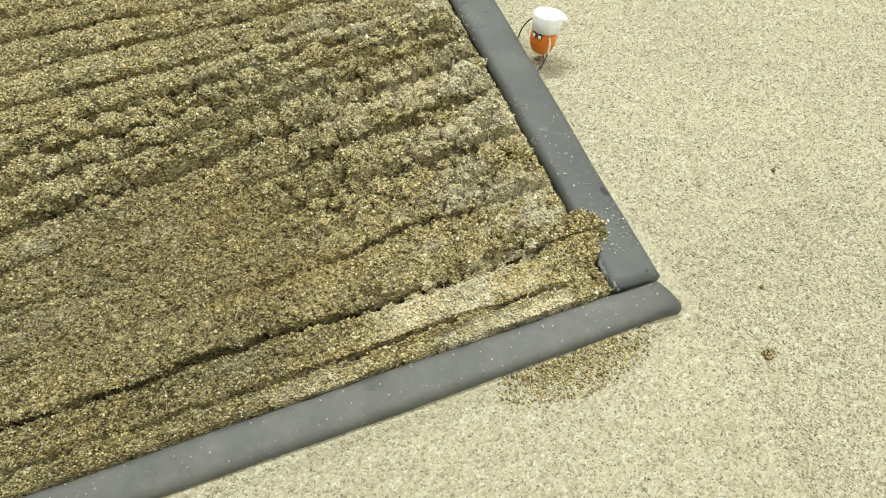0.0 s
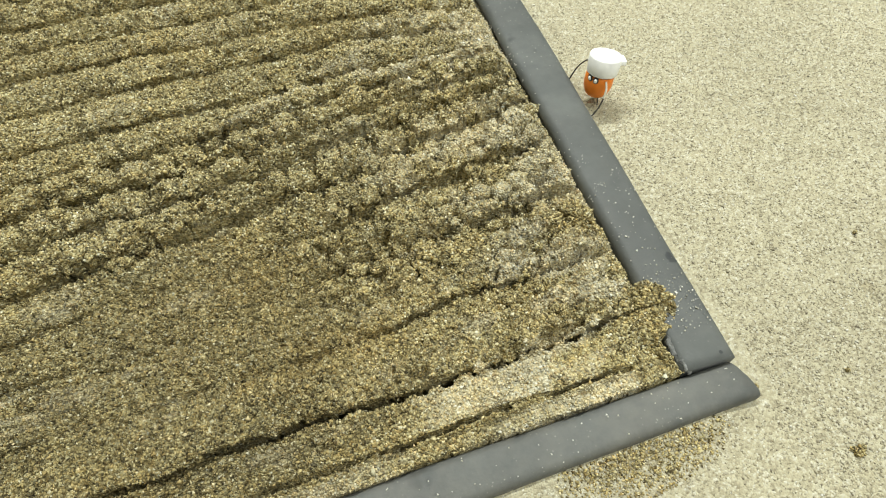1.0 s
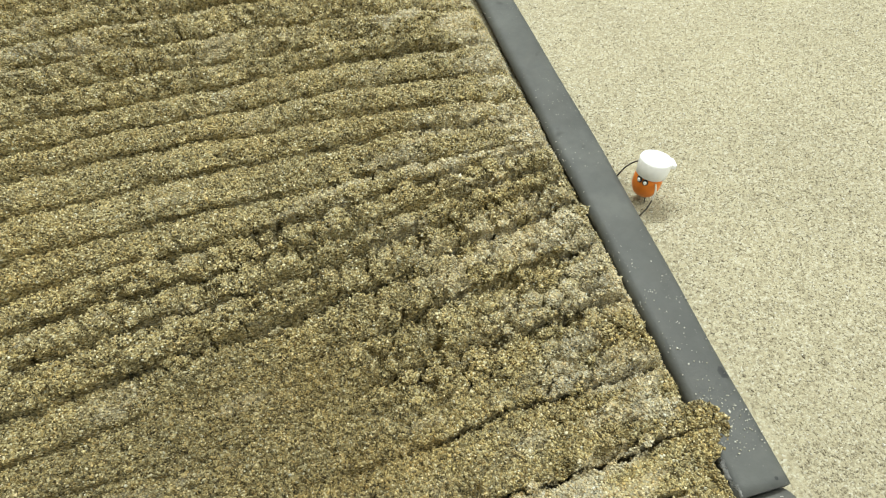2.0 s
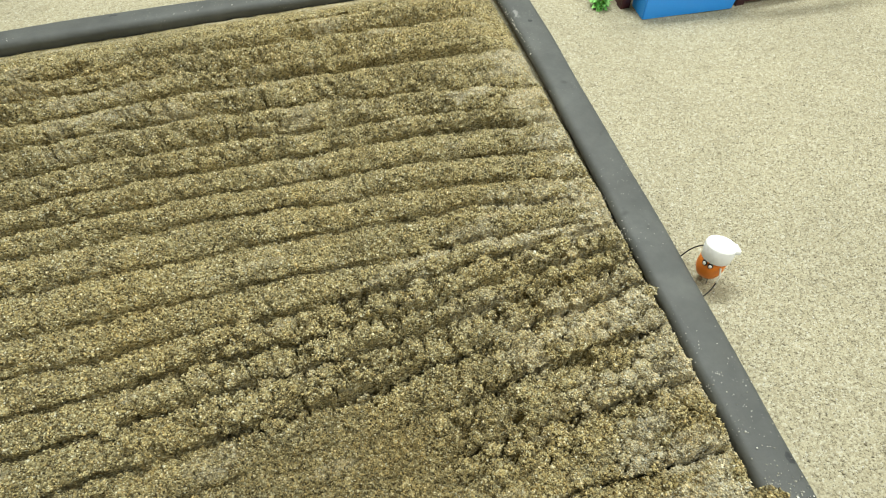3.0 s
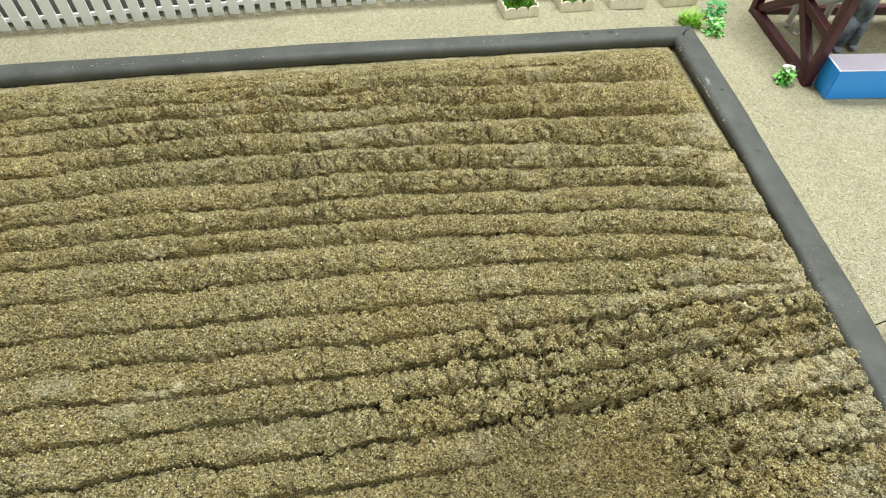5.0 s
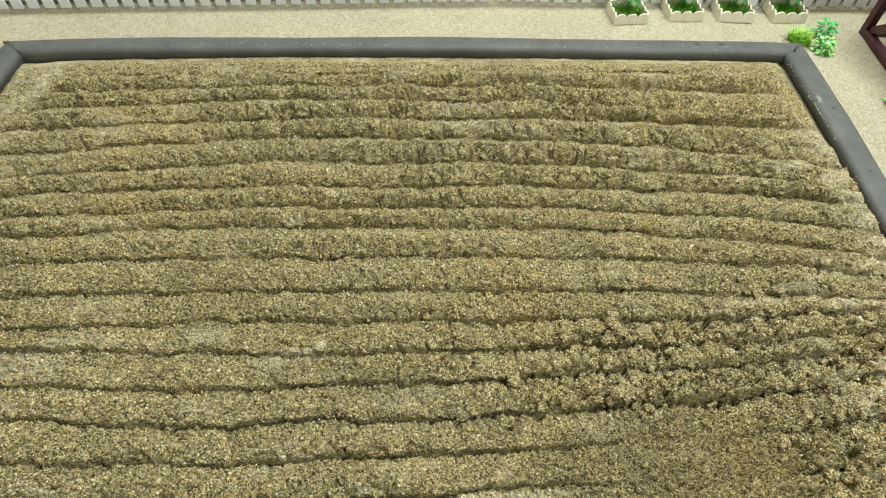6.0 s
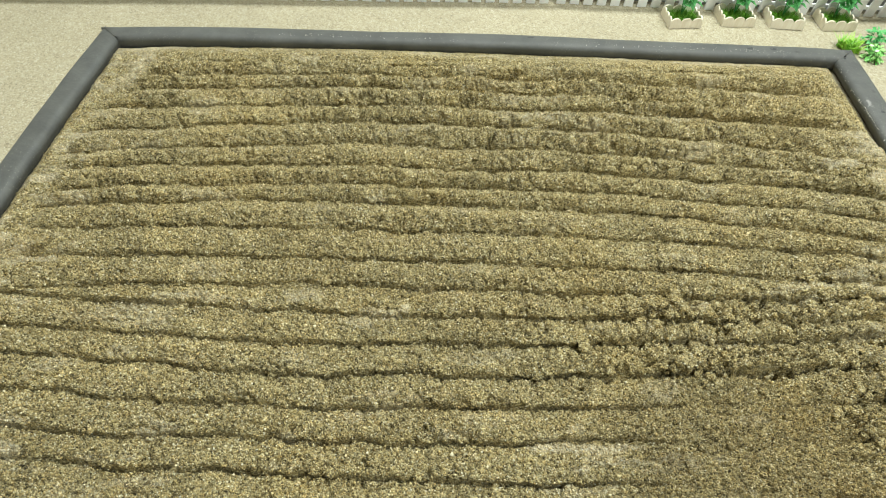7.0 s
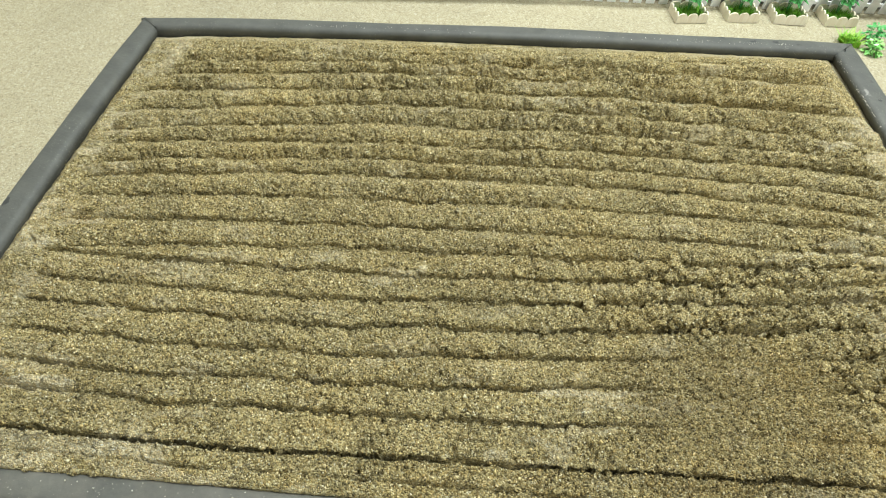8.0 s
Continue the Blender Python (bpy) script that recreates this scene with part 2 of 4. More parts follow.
def box(bm, size, at, turn=(0, 0, 0), soft=0.0):
    """A bevelled block of that size about its middle."""
    made = bmesh.ops.create_cube(bm, size=1.0)["verts"]
    bmesh.ops.scale(bm, vec=size, verts=made)
    if soft:
        edges = list({e for v in made for e in v.link_edges})
        got = bmesh.ops.bevel(bm, geom=edges, offset=soft, segments=2, profile=0.6, affect="EDGES")
        made = list({v for f in got["faces"] for v in f.verts} | {v for v in made if v.is_valid})
    bmesh.ops.transform(bm, matrix=pose(*at, *turn), verts=made)
    return bm


def beam(bm, a, b, w, d, soft=0.0006):
    """A square bar from a to b."""
    a, b = Vector(a), Vector(b)
    made = bmesh.ops.create_cube(bm, size=1.0)["verts"]
    bmesh.ops.scale(bm, vec=(w, d, (b - a).length), verts=made)
    edges = list({e for v in made for e in v.link_edges})
    got = bmesh.ops.bevel(bm, geom=edges, offset=soft, segments=1, affect="EDGES")
    made = list({v for f in got["faces"] for v in f.verts} | {v for v in made if v.is_valid})
    turn = (b - a).to_track_quat("Z", "Y").to_matrix().to_4x4()
    bmesh.ops.transform(bm, matrix=Matrix.Translation((a + b) / 2) @ turn, verts=made)
    return bm


def lathe(bm, profile, sides=40):
    """A body turned about z from (radius, height) pairs, closed at both ends."""
    rings = [[bm.verts.new((r * math.cos(k * math.tau / sides), r * math.sin(k * math.tau / sides), z)) for k in range(sides)] for r, z in profile]
    for low, high in zip(rings, rings[1:]):
        for k in range(sides):
            bm.faces.new((low[k], low[(k + 1) % sides], high[(k + 1) % sides], high[k]))
    bm.faces.new(rings[0][::-1])
    bm.faces.new(rings[-1])
    return bm


def sweep(bm, line, section, cap=True):
    """A section (across, up) carried along a line of points, level, with closed ends. section may depend on the step."""
    rings = []
    count = len(line)
    for k, p in enumerate(line):
        a, b = Vector(line[max(k - 1, 0)]), Vector(line[min(k + 1, count - 1)])
        ahead = (b - a).normalized()
        side = ahead.cross(Vector((0, 0, 1))).normalized()
        rings.append([bm.verts.new(Vector(p) + side * u + Vector((0, 0, v))) for u, v in section(k / (count - 1))])
    n = len(rings[0])
    for low, high in zip(rings, rings[1:]):
        for k in range(n):
            bm.faces.new((low[k], low[(k + 1) % n], high[(k + 1) % n], high[k]))
    if cap:
        bm.faces.new(rings[0][::-1])
        bm.faces.new(rings[-1])
    return bm


def tube(bm, points, radius, sides=8):
    """A round wire along a smooth curve through the points."""
    pts = [Vector(p) for p in points]
    line = []
    for k in range(len(pts) - 1):
        p0, p1, p2, p3 = pts[max(k - 1, 0)], pts[k], pts[k + 1], pts[min(k + 2, len(pts) - 1)]
        for s in range(6):
            u = s / 6
            line.append(0.5 * (2 * p1 + (p2 - p0) * u + (2 * p0 - 5 * p1 + 4 * p2 - p3) * u * u + (3 * p1 - p0 - 3 * p2 + p3) * u ** 3))
    line.append(pts[-1])
    rings = []
    for k, p in enumerate(line):
        ahead = (line[min(k + 1, len(line) - 1)] - line[max(k - 1, 0)]).normalized()
        m = ahead.to_track_quat("Z", "Y").to_matrix()
        rings.append([bm.verts.new(p + m @ Vector((radius * math.cos(a * math.tau / sides), radius * math.sin(a * math.tau / sides), 0))) for a in range(sides)])
    for low, high in zip(rings, rings[1:]):
        for k in range(sides):
            bm.faces.new((low[k], low[(k + 1) % sides], high[(k + 1) % sides], high[k]))
    bm.faces.new(rings[0][::-1])
    bm.faces.new(rings[-1])
    return bm


# ---- smooth random fields ----
def lattice(seed):
    return np.random.RandomState(seed).rand(256, 256)


def field(x, y, size, seed):
    """Smooth noise from 0 to 1 with features of that size."""
    table = lattice(seed)
    u, v = x / size + 100.0, y / size + 100.0
    i, j = np.floor(u).astype(int), np.floor(v).astype(int)
    a, b = u - i, v - j
    a, b = a * a * (3 - 2 * a), b * b * (3 - 2 * b)
    i, j, i1, j1 = i % 256, j % 256, (i + 1) % 256, (j + 1) % 256
    return (table[i, j] * (1 - a) + table[i1, j] * a) * (1 - b) + (table[i, j1] * (1 - a) + table[i1, j1] * a) * b


def layered(x, y, size, seed, octaves=3):
    total, weight = 0.0, 0.0
    for k in range(octaves):
        total = total + field(x, y, size / 2 ** k, seed + k) * 0.55 ** k
        weight += 0.55 ** k
    return total / weight


def clods(x, y, size, seed):
    """Distances to the nearest and second nearest of scattered points: rounded lumps with seams between them."""
    rx, ry = lattice(seed), lattice(seed + 1)
    u, v = x / size + 60.0, y / size + 60.0
    i, j = np.floor(u).astype(int), np.floor(v).astype(int)
    first, second = np.full(u.shape, 9.0), np.full(u.shape, 9.0)
    for a in (-1, 0, 1):
        for b in (-1, 0, 1):
            p, q = (i + a) % 256, (j + b) % 256
            d = np.hypot(i + a + rx[p, q] - u, j + b + ry[p, q] - v)
            second = np.minimum(second, np.maximum(first, d))
            first = np.minimum(first, d)
    return first, second


def step(a, b, x):
    s = np.clip((x - a) / (b - a), 0, 1)
    return s * s * (3 - 2 * s)


def sheet(name, xs, ys, z, mat, lean=0.0):
    """One grid mesh of heights z over xs and ys; lean shifts its points along y."""
    gx, gy = np.meshgrid(xs, ys, indexing="ij")
    gy = gy + lean
    me = bpy.data.meshes.new(name)
    nx, ny = gx.shape
    co = np.stack([gx, gy, z], -1).reshape(-1, 3).astype(np.float32)
    k = np.arange(nx * ny).reshape(nx, ny)
    quads = np.stack([k[:-1, :-1], k[1:, :-1], k[1:, 1:], k[:-1, 1:]], -1).reshape(-1, 4)
    me.vertices.add(len(co))
    me.vertices.foreach_set("co", co.ravel())
    me.loops.add(quads.size)
    me.loops.foreach_set("vertex_index", quads.ravel().astype(np.int32))
    me.polygons.add(len(quads))
    me.polygons.foreach_set("loop_start", np.arange(0, quads.size, 4, dtype=np.int32))
    me.update(calc_edges=True)
    me.shade_smooth()
    me.materials.append(mat)
    return new(name, me)


# ---- ground and room shell ----
def ground_height(x, y):
    beside = -0.046 * x - 0.0005 - y
    bank = 0.0042 * np.exp(-(np.clip(beside - 0.001, 0, 1) / 0.007) ** 2) * (beside > -0.012) * (1 - step(-0.03, 0.0, x))
    return bank + 0.0035 * (layered(x, y, 0.16, 40, 3) - 0.5) + 0.0012 * (layered(x, y, 0.012, 44, 2) - 0.5) - 0.001


gx = np.concatenate([np.linspace(-2.5, -1.25, 8)[:-1], np.linspace(-1.25, 0.6, 310), np.linspace(0.6, 2.5, 10)[1:]])
gy = np.concatenate([np.linspace(-2.2, -0.35, 10)[:-1], np.linspace(-0.35, 0.9, 380), np.linspace(0.9, 2.4, 10)[1:]])
ggx, ggy = np.meshgrid(gx, gy, indexing="ij")
ground = sheet("ground", gx, gy, ground_height(ggx, ggy), SAND)
tagged(ground, "pale coarse sand spread level round the plot", "sand", kind="structure")


def wall(name, size, at, label, mat):
    bm = bmesh.new()
    box(bm, size, at)
    ob = new(name, mesh_of(name, bm, mat))
    return tagged(ob, label, "wall", kind="structure")


wall("wall_north", (5.2, 0.1, 2.6), (0, 2.45, 1.2), "plain off-white painted room wall", PLASTER)
wall("wall_south", (5.2, 0.1, 2.6), (0, -2.25, 1.2), "plain off-white painted room wall", PLASTER)
wall("wall_west", (0.1, 4.6, 2.6), (-2.55, 0.1, 1.2), "plain off-white painted room wall", PLASTER)
wall("wall_east", (0.1, 4.6, 2.6), (2.55, 0.1, 1.2), "plain off-white painted room wall", PLASTER)
roof = wall("ceiling", (5.2, 4.8, 0.1), (0, 0.1, 2.55), "plain off-white painted ceiling", PLASTER)
tagged(roof, category="ceiling")


# ---- the ploughed plot ----
# Each furrow: its distance across the plot at x = -0.5, its slope, and its bend to the west and to the east of there.
FURROWS = [
    (0.0475, -0.046, 0.0, 0.0), (0.0590, -0.046, 0.0, 0.0), (0.0805, -0.018, 0.062, -0.035), (0.1131, -0.014, 0.070, 0.0),
    (0.1433, 0.025, 0.135, 0.0), (0.1712, 0.019, 0.149, 0.07), (0.1997, 0.009, 0.138, 0.12), (0.2295, 0.008, 0.109, 0.08),
    (0.2567, -0.016, 0.068, 0.08), (0.2873, -0.046, -0.146, 0.10), (0.3195, -0.021, -0.050, -0.05),
    (0.3582, -0.021, -0.094, -0.094), (0.3944, -0.027, -0.145, -0.145), (0.4198, -0.016, -0.122, -0.122),
    (0.4472, -0.013, -0.082, -0.082), (0.4824, -0.016, -0.164, -0.164), (0.5196, -0.014, -0.180, -0.180),
    (0.5493, 0.005, -0.084, -0.084), (0.5813, -0.020, -0.148, -0.148), (0.6073, 0.004, -0.069, -0.069),
    (0.6334, 0.010, 0.0, 0.0), (0.6660, -0.003, 0.0, 0.0),
]
sx = np.linspace(-0.995, 0.006, 960)
sy = np.linspace(0.012, 0.70, 880)
px, py = np.meshgrid(sx, sy, indexing="ij")


def furrow_line(row, x):
    y0, slope, west, east = row
    u = x + 0.5
    return y0 + slope * u + np.where(u < 0, west, east) * u * u


warp = 0.009 * (layered(px, py, 0.07, 3, 2) - 0.5) + 0.0055 * (layered(px, py, 0.016, 7, 3) - 0.5)
warp += 0.0024 * (field(px, py, 0.0065, 15) - 0.5)
warp *= 0.45 + 0.55 * step(0.05, 0.08, py + 0.046 * px)
yy = py + warp
lines = [furrow_line(row, px) for row in FURROWS]
crumbly = step(-0.46, -0.32, px) * step(0.185, 0.21, py) * (1 - step(0.275, 0.31, py))
crumbly = np.maximum(crumbly, 0.35 * step(-0.75, -0.5, px) * step(0.16, 0.2, py) * (1 - step(0.27, 0.33, py)) * layered(px, py, 0.06, 19, 2))
crumbly = np.maximum(crumbly, 0.4 * step(-0.20, -0.15, px) * step(0.08, 0.10, py) * (1 - step(0.3, 0.4, py)))
crumbly = np.maximum(crumbly, 0.9 * step(-0.25, -0.17, px) * step(0.11, 0.14, py) * (1 - step(0.275, 0.32, py)))
smooth_patch = step(-0.48, -0.33, px + 0.06 * (layered(px, py, 0.05, 28, 2) - 0.5)) * (1 - step(-0.22, -0.14, px)) * step(0.092, 0.112, py) * (1 - step(0.180, 0.203, py))
edge_left = step(-0.943, -0.912, px - 0.026 * step(0.45, 0.58, py) + 0.03 * (layered(px, py * 2, 0.03, 21, 2) - 0.5))
edge_right = 1 - step(-0.090, -0.030, px + 0.06 * (layered(px, py * 2, 0.03, 25, 2) - 0.5)) * step(0.27, 0.31, py)
edge_far = 1 - 0.85 * step(0.6315, 0.640, py - 0.010 * (px + 0.5))
amount = (0.06 + 0.94 * edge_left) * (0.5 + 0.5 * edge_right) * edge_far * (1 - 0.88 * smooth_patch) * (0.35 + 0.65 * np.maximum(step(0.062, 0.075, py + 0.046 * px + 0.018), step(-0.26, -0.2, px)))
amount *= (0.80 + 0.45 * layered(px, py, 0.09, 31, 2)) * (1 + 0.22 * step(0.33, 0.5, py)) * (0.82 + 0.36 * layered(px, py * 0.5, 0.016, 33, 2))
amount *= (1 + 0.30 * crumbly) * (1 - 0.26 * (1 - step(-0.78, -0.45, px)))
height = np.full(px.shape, 0.0)
lip = np.zeros(px.shape)
groove = np.zeros(px.shape)
distant = step(0.28, 0.42, py)
front = np.zeros(px.shape)
for k, low in enumerate(lines):
    high = lines[k + 1] if k + 1 < len(lines) else low + 0.03
    inside = (yy >= low) & (yy < high)
    gap = np.maximum(high - low, 0.006)
    s = np.clip((yy - low) / gap, 0, 1)
    q = np.clip(s / 0.30, 0, 1)
    rise = 0.48 * np.sqrt(np.clip(s / 0.06, 0, 1)) + 0.52 * np.sqrt(q * (2 - q))
    fall = 1 - 0.55 * np.clip((s - 0.32) / 0.68, 0, 1) ** 1.4
    q = np.clip(s / 0.48, 0, 1)
    steep = 0.25 * np.sqrt(np.clip(s / 0.06, 0, 1)) + 0.75 * (q * (2 - q)) ** 0.8
    rise = rise + distant * (steep - rise)
    fall = fall - distant * 0.12 * step(0.4, 1.0, s)
    front = np.where(inside, 1 - step(0.25, 0.6, s), front)
    height = np.where(inside, rise * fall, height)
    near = np.abs(yy - low)
    lip = np.where(inside, step(0.0008, 0.0030, near) * (1 - step(0.0030, 0.0120, near)), lip)
    broken = 0.12 + 0.88 * step(0.32, 0.62, layered(px, py, 0.03, 60 + k, 2))
    groove = np.maximum(groove, (1 - step(0.0006, 0.0018, near)) * broken)
along = py + 0.014 * amount * height  # distance measured over the ridges
wx, wy = layered(px, py, 0.007, 90, 3) - 0.5, layered(px, py, 0.007, 97, 3) - 0.5
f1, f2 = clods(px + 0.006 * wx, along + 0.006 * wy, 0.0085, 80)
lump = 1 - f1 * f1 * 1.25
crease = 1 - step(0.0, 0.16, f2 - f1)
g1, g2 = clods(px + 0.012 * wx, along + 0.012 * wy, 0.017, 84)
boulder = 1 - g1 * g1 * 1.25
seam = 1 - step(0.02, 0.13, g2 - g1)
h1, h2 = clods(px + 0.002 * wx, along, 0.0042, 88)
pebble = 1 - h1 * h1 * 1.25
i1, i2 = clods(px, along, 0.0023, 92)
crumb = 1 - i1 * i1 * 1.25
face = np.clip(height * 1.3, 0, 1)
rough = np.clip(0.15 + 1.5 * (layered(px, py, 0.045, 160, 3) - 0.15), 0.2, 1.3) * (1 - 0.1 * smooth_patch)
rough = np.maximum(rough, crumbly)
rough = np.maximum(rough, 0.75 * step(-0.28, -0.2, px) * (1 - step(0.2, 0.3, py)))
rough = np.maximum(rough, 0.6 * (1 - edge_right)) * (1 - 0.1 * step(0.33, 0.45, py))
plot = 0.0100 + (0.0132 + 0.0046 * distant) * amount * height + (1 - amount) * 0.0040
ridge = plot


def blurred(z, r):
    """Mean over a square of 2r + 1 points."""
    n = 2 * r + 1
    total = np.pad(np.cumsum(np.cumsum(np.pad(z, ((r, r), (r, r)), mode="edge"), 0), 1), ((1, 0), (1, 0)))
    return (total[n:, n:] - total[:-n, n:] - total[n:, :-n] + total[:-n, :-n]) / n ** 2


plot -= 0.0105 * groove * np.clip(amount * 1.2, 0, 1)
quiet = 1 - 0.4 * distant
plot += (0.0034 * rough + 0.0031 * crumbly) * (lump - 0.5) * (0.4 + 0.4 * face + 0.3 * front)
plot -= 0.0035 * crease * rough * step(0.45, 0.6, field(px, py, 0.02, 98)) * quiet
plot += 0.0078 * crumbly * (boulder - 0.5) - 0.0090 * crumbly * seam * step(0.28, 0.42, field(px, py, 0.02, 95))
nub = np.clip(0.35 + 1.4 * (layered(px, py, 0.03, 162, 2) - 0.2), 0.3, 1.2)
nub = np.maximum(nub, 1.15 * smooth_patch)
plot += ((0.0019 + 0.0012 * rough) * nub * (pebble - 0.5) - 0.0016 * nub * (1 - step(0.0, 0.2, h2 - h1))) * quiet
k1, k2 = clods(px + 0.006 * wy, along + 0.004 * wx, 0.0062, 86)
plot += 0.0018 * nub * (0.5 - k1 * k1 * 1.25) - 0.0007 * nub * (1 - step(0.0, 0.14, k2 - k1)) + 0.0019 * quiet * (crumb - 0.5)
loose_far = distant * amount * edge_left * np.clip(0.25 + 1.6 * (layered(px, py, 0.08, 103, 2) - 0.2), 0.2, 1.2)
plot += loose_far * (0.0078 * (boulder - 0.5) * (0.3 + 0.7 * front) - 0.0105 * seam * front * step(0.4, 0.55, field(px, py, 0.03, 101)))
plot += smooth_patch * (0.003 + 0.0045 * (layered(px, py, 0.014, 106, 3) - 0.5))
plot += 0.004 * (layered(px, py, 0.12, 50, 2) - 0.5)
# cracks across the ridges
c1, c2 = clods(px + 0.008 * wx + 0.25 * (py - 0.3) * (field(px, py, 0.06, 111) - 0.5), py * 0.55, 0.0135, 110)
plot -= 0.0065 * (1 - step(0.0, 0.12, c2 - c1)) * step(0.56, 0.66, field(px, py, 0.035, 114)) * front * face * (1 - smooth_patch)
# fine level lines drawn along the far margin
plot += 0.0017 * step(0.640, 0.650, py) * np.sin((py - 0.012 * px + 0.2 * warp) * 900.0) * (0.4 + field(px, py, 0.08, 118))
# the relief stands square to the faces of the ridges, so that clods overhang
tilt = np.clip(np.gradient(blurred(ridge, 3), sy[1] - sy[0], axis=1), -1.1, 1.1)
upright = 1 / np.sqrt(1 + tilt * tilt)
lean = -(plot - ridge) * tilt * upright * step(0.085, 0.10, py) * (1 - step(0.62, 0.64, py)) * edge_left
lean -= (0.0003 + 0.0027 * step(0.30, 0.70, layered(px, py * 0.7, 0.035, 105, 3))) * lip * np.clip(amount, 0, 1) * edge_left  # the lip of each ridge hangs over its furrow
plot = ridge + (plot - ridge) * upright
# the low bar beside the near edging and the pale plate behind it
near_right = step(-0.26, -0.18, px) * (1 - step(-0.066, -0.056, px))
inner = py - (0.0245 - 0.046 * px)
bar = near_right * (1 - step(0.0085, 0.0105, inner))
plate = step(-0.20, -0.17, px) * (1 - step(-0.067, -0.059, px)) * step(0.0135, 0.0155, inner) * (1 - step(0.033, 0.0375, inner))
plot = plot * (1 - bar) + bar * (0.0120 + 0.0008 * (lump - 0.4))
plot = plot * (1 - 0.8 * plate) + 0.8 * plate * (0.0145 + 0.0010 * (lump - 0.4) + 0.002 * (layered(px, py, 0.02, 170, 2) - 0.5))
corner = step(-0.067, -0.058, px) * (1 - step(0.062, 0.072, py))
plot = plot * (1 - corner) + corner * (0.0085 + 0.0105 * step(0.034, 0.070, py) + 0.0045 * (lump - 0.5) + 0.003 * (boulder - 0.5))
slot = furrow_line(FURROWS[2], px) + 0.004 * (layered(px, py * 0, 0.02, 175, 3) - 0.5)
plot -= (0.017 + 0.004 * step(-0.22, -0.17, px)) * (1 - step(0.0010, 0.0034, np.abs(py + 0.5 * warp + 0.0035 * (lump - 0.5) + 0.002 * (pebble - 0.5) - slot))) * (1 - step(-0.085, -0.06, px)) * np.maximum(0.45 + 0.55 * step(0.3, 0.45, field(px, py, 0.06, 120)), step(-0.22, -0.17, px))
past = py - slot
lean -= 0.0032 * step(0.0010, 0.0032, past) * (1 - step(0.0032, 0.0130, past)) * (1 - step(-0.085, -0.06, px))
# deep holes left by fallen clods
for hx, hy, hr in ((-0.172, 0.217, 0.008), (-0.15, 0.191, 0.009), (-0.084, 0.073, 0.008), (-0.100, 0.072, 0.009), (-0.122, 0.0735, 0.008), (-0.432, 0.191, 0.005), (-0.418, 0.190, 0.005), (-0.112, 0.272, 0.006), (-0.588, 0.128, 0.004), (-0.08, 0.150, 0.010), (-0.215, 0.262, 0.007), (-0.19, 0.162, 0.009), (-0.24, 0.205, 0.010), (-0.10, 0.186, 0.008), (-0.163, 0.161, 0.008)):
    d = np.hypot(px - hx, (py - hy) * 1.7) + 0.008 * (layered(px, py, 0.006, 130, 2) - 0.5)
    plot -= 0.010 * (1 - step(0.25 * hr, hr, d))
# a heap that has spilled over the side edging near the corner
heap = np.hypot((px + 0.0385) / 0.0205, (py - 0.064) / 0.0165) + 0.35 * (layered(px, py, 0.014, 140, 3) - 0.5)
plot = np.maximum(plot, (1 - step(0.45, 1.0, heap)) * 0.0215 - 0.004 + 0.003 * (lump - 0.4))
# the hollow left behind the end of the bar
d = np.hypot((px + 0.046) / 0.011, (py - 0.040) / 0.013)
plot -= 0.003 * (1 - step(0.4, 1.0, d))
# single grains
plot += 0.0006 * (np.random.RandomState(5).rand(*px.shape) - 0.5)
# the plot dips towards the edging and ends beneath it
ragged = 0.006 * (layered(px, py, 0.012, 180, 3) - 0.5)
side_right = np.interp(py, (0.02, 0.15, 0.28, 0.42, 0.55, 0.69), (-0.0365, -0.0300, -0.0230, -0.0165, -0.0100, -0.0075)) - px
side_left = px - np.interp(py, (0.05, 0.10, 0.338, 0.454, 0.69), (-0.988, -0.986, -0.974, -0.966, -0.951))
side_far = np.interp(px, (-0.985, -0.89, -0.67, -0.3665, -0.06, 0.02), (0.662, 0.675, 0.684, 0.685, 0.682, 0.676)) - py
side_near = inner + 0.0005
side_right, side_left, side_far = side_right + 0.004, side_left + 0.006, side_far + 0.005
for rim, foot, pitch in ((side_right, 0.0010, 1.6 - 1.1 * step(0.44, 0.56, py)), (side_left, 0.0005, 0.85), (side_far, 0.0030, 0.4), (side_near, 0.0095, 0.6)):
    limit = np.where(rim > 0.001 + ragged * 0.5, foot + pitch * np.clip(rim - ragged, 0, 1), -0.006)
    plot = np.where(heap < 0.9, plot, np.minimum(plot, limit))
plot = np.maximum(plot, -0.006)
dry = 0.16 * (1 - edge_left) + 0.24 * (1 - edge_right) * (1 - step(0.50, 0.58, py))
dry += 0.9 * bar * step(-0.2, -0.12, px) + 0.95 * plate * step(0.42, 0.56, layered(px, py, 0.024, 158, 2)) * step(-0.20, -0.13, px)
dry += 0.3 * step(0.655, 0.67, py)
dry += 0.6 * (1 - step(-0.78, -0.62, px)) * (1 - step(0.085, 0.105, py + 0.03 * (px + 0.8))) * step(0.38, 0.55, layered(px * 0.7, py * 1.6, 0.03, 168, 2))
dry += 0.25 * (1 - step(0.0, 0.012, side_right)) * step(0.25, 0.3, py)
dry += 0.45 * (1 - step(0.02, 0.07, side_right)) * step(0.24, 0.28, py) * (1 - step(0.54, 0.60, py)) * step(0.44, 0.56, layered(px * 0.7, py * 1.9, 0.024, 159, 3))
dry += 0.6 * (1 - step(0.6, 1.2, np.hypot((px + 0.905) / 0.016, (py - 0.597) / 0.03)))
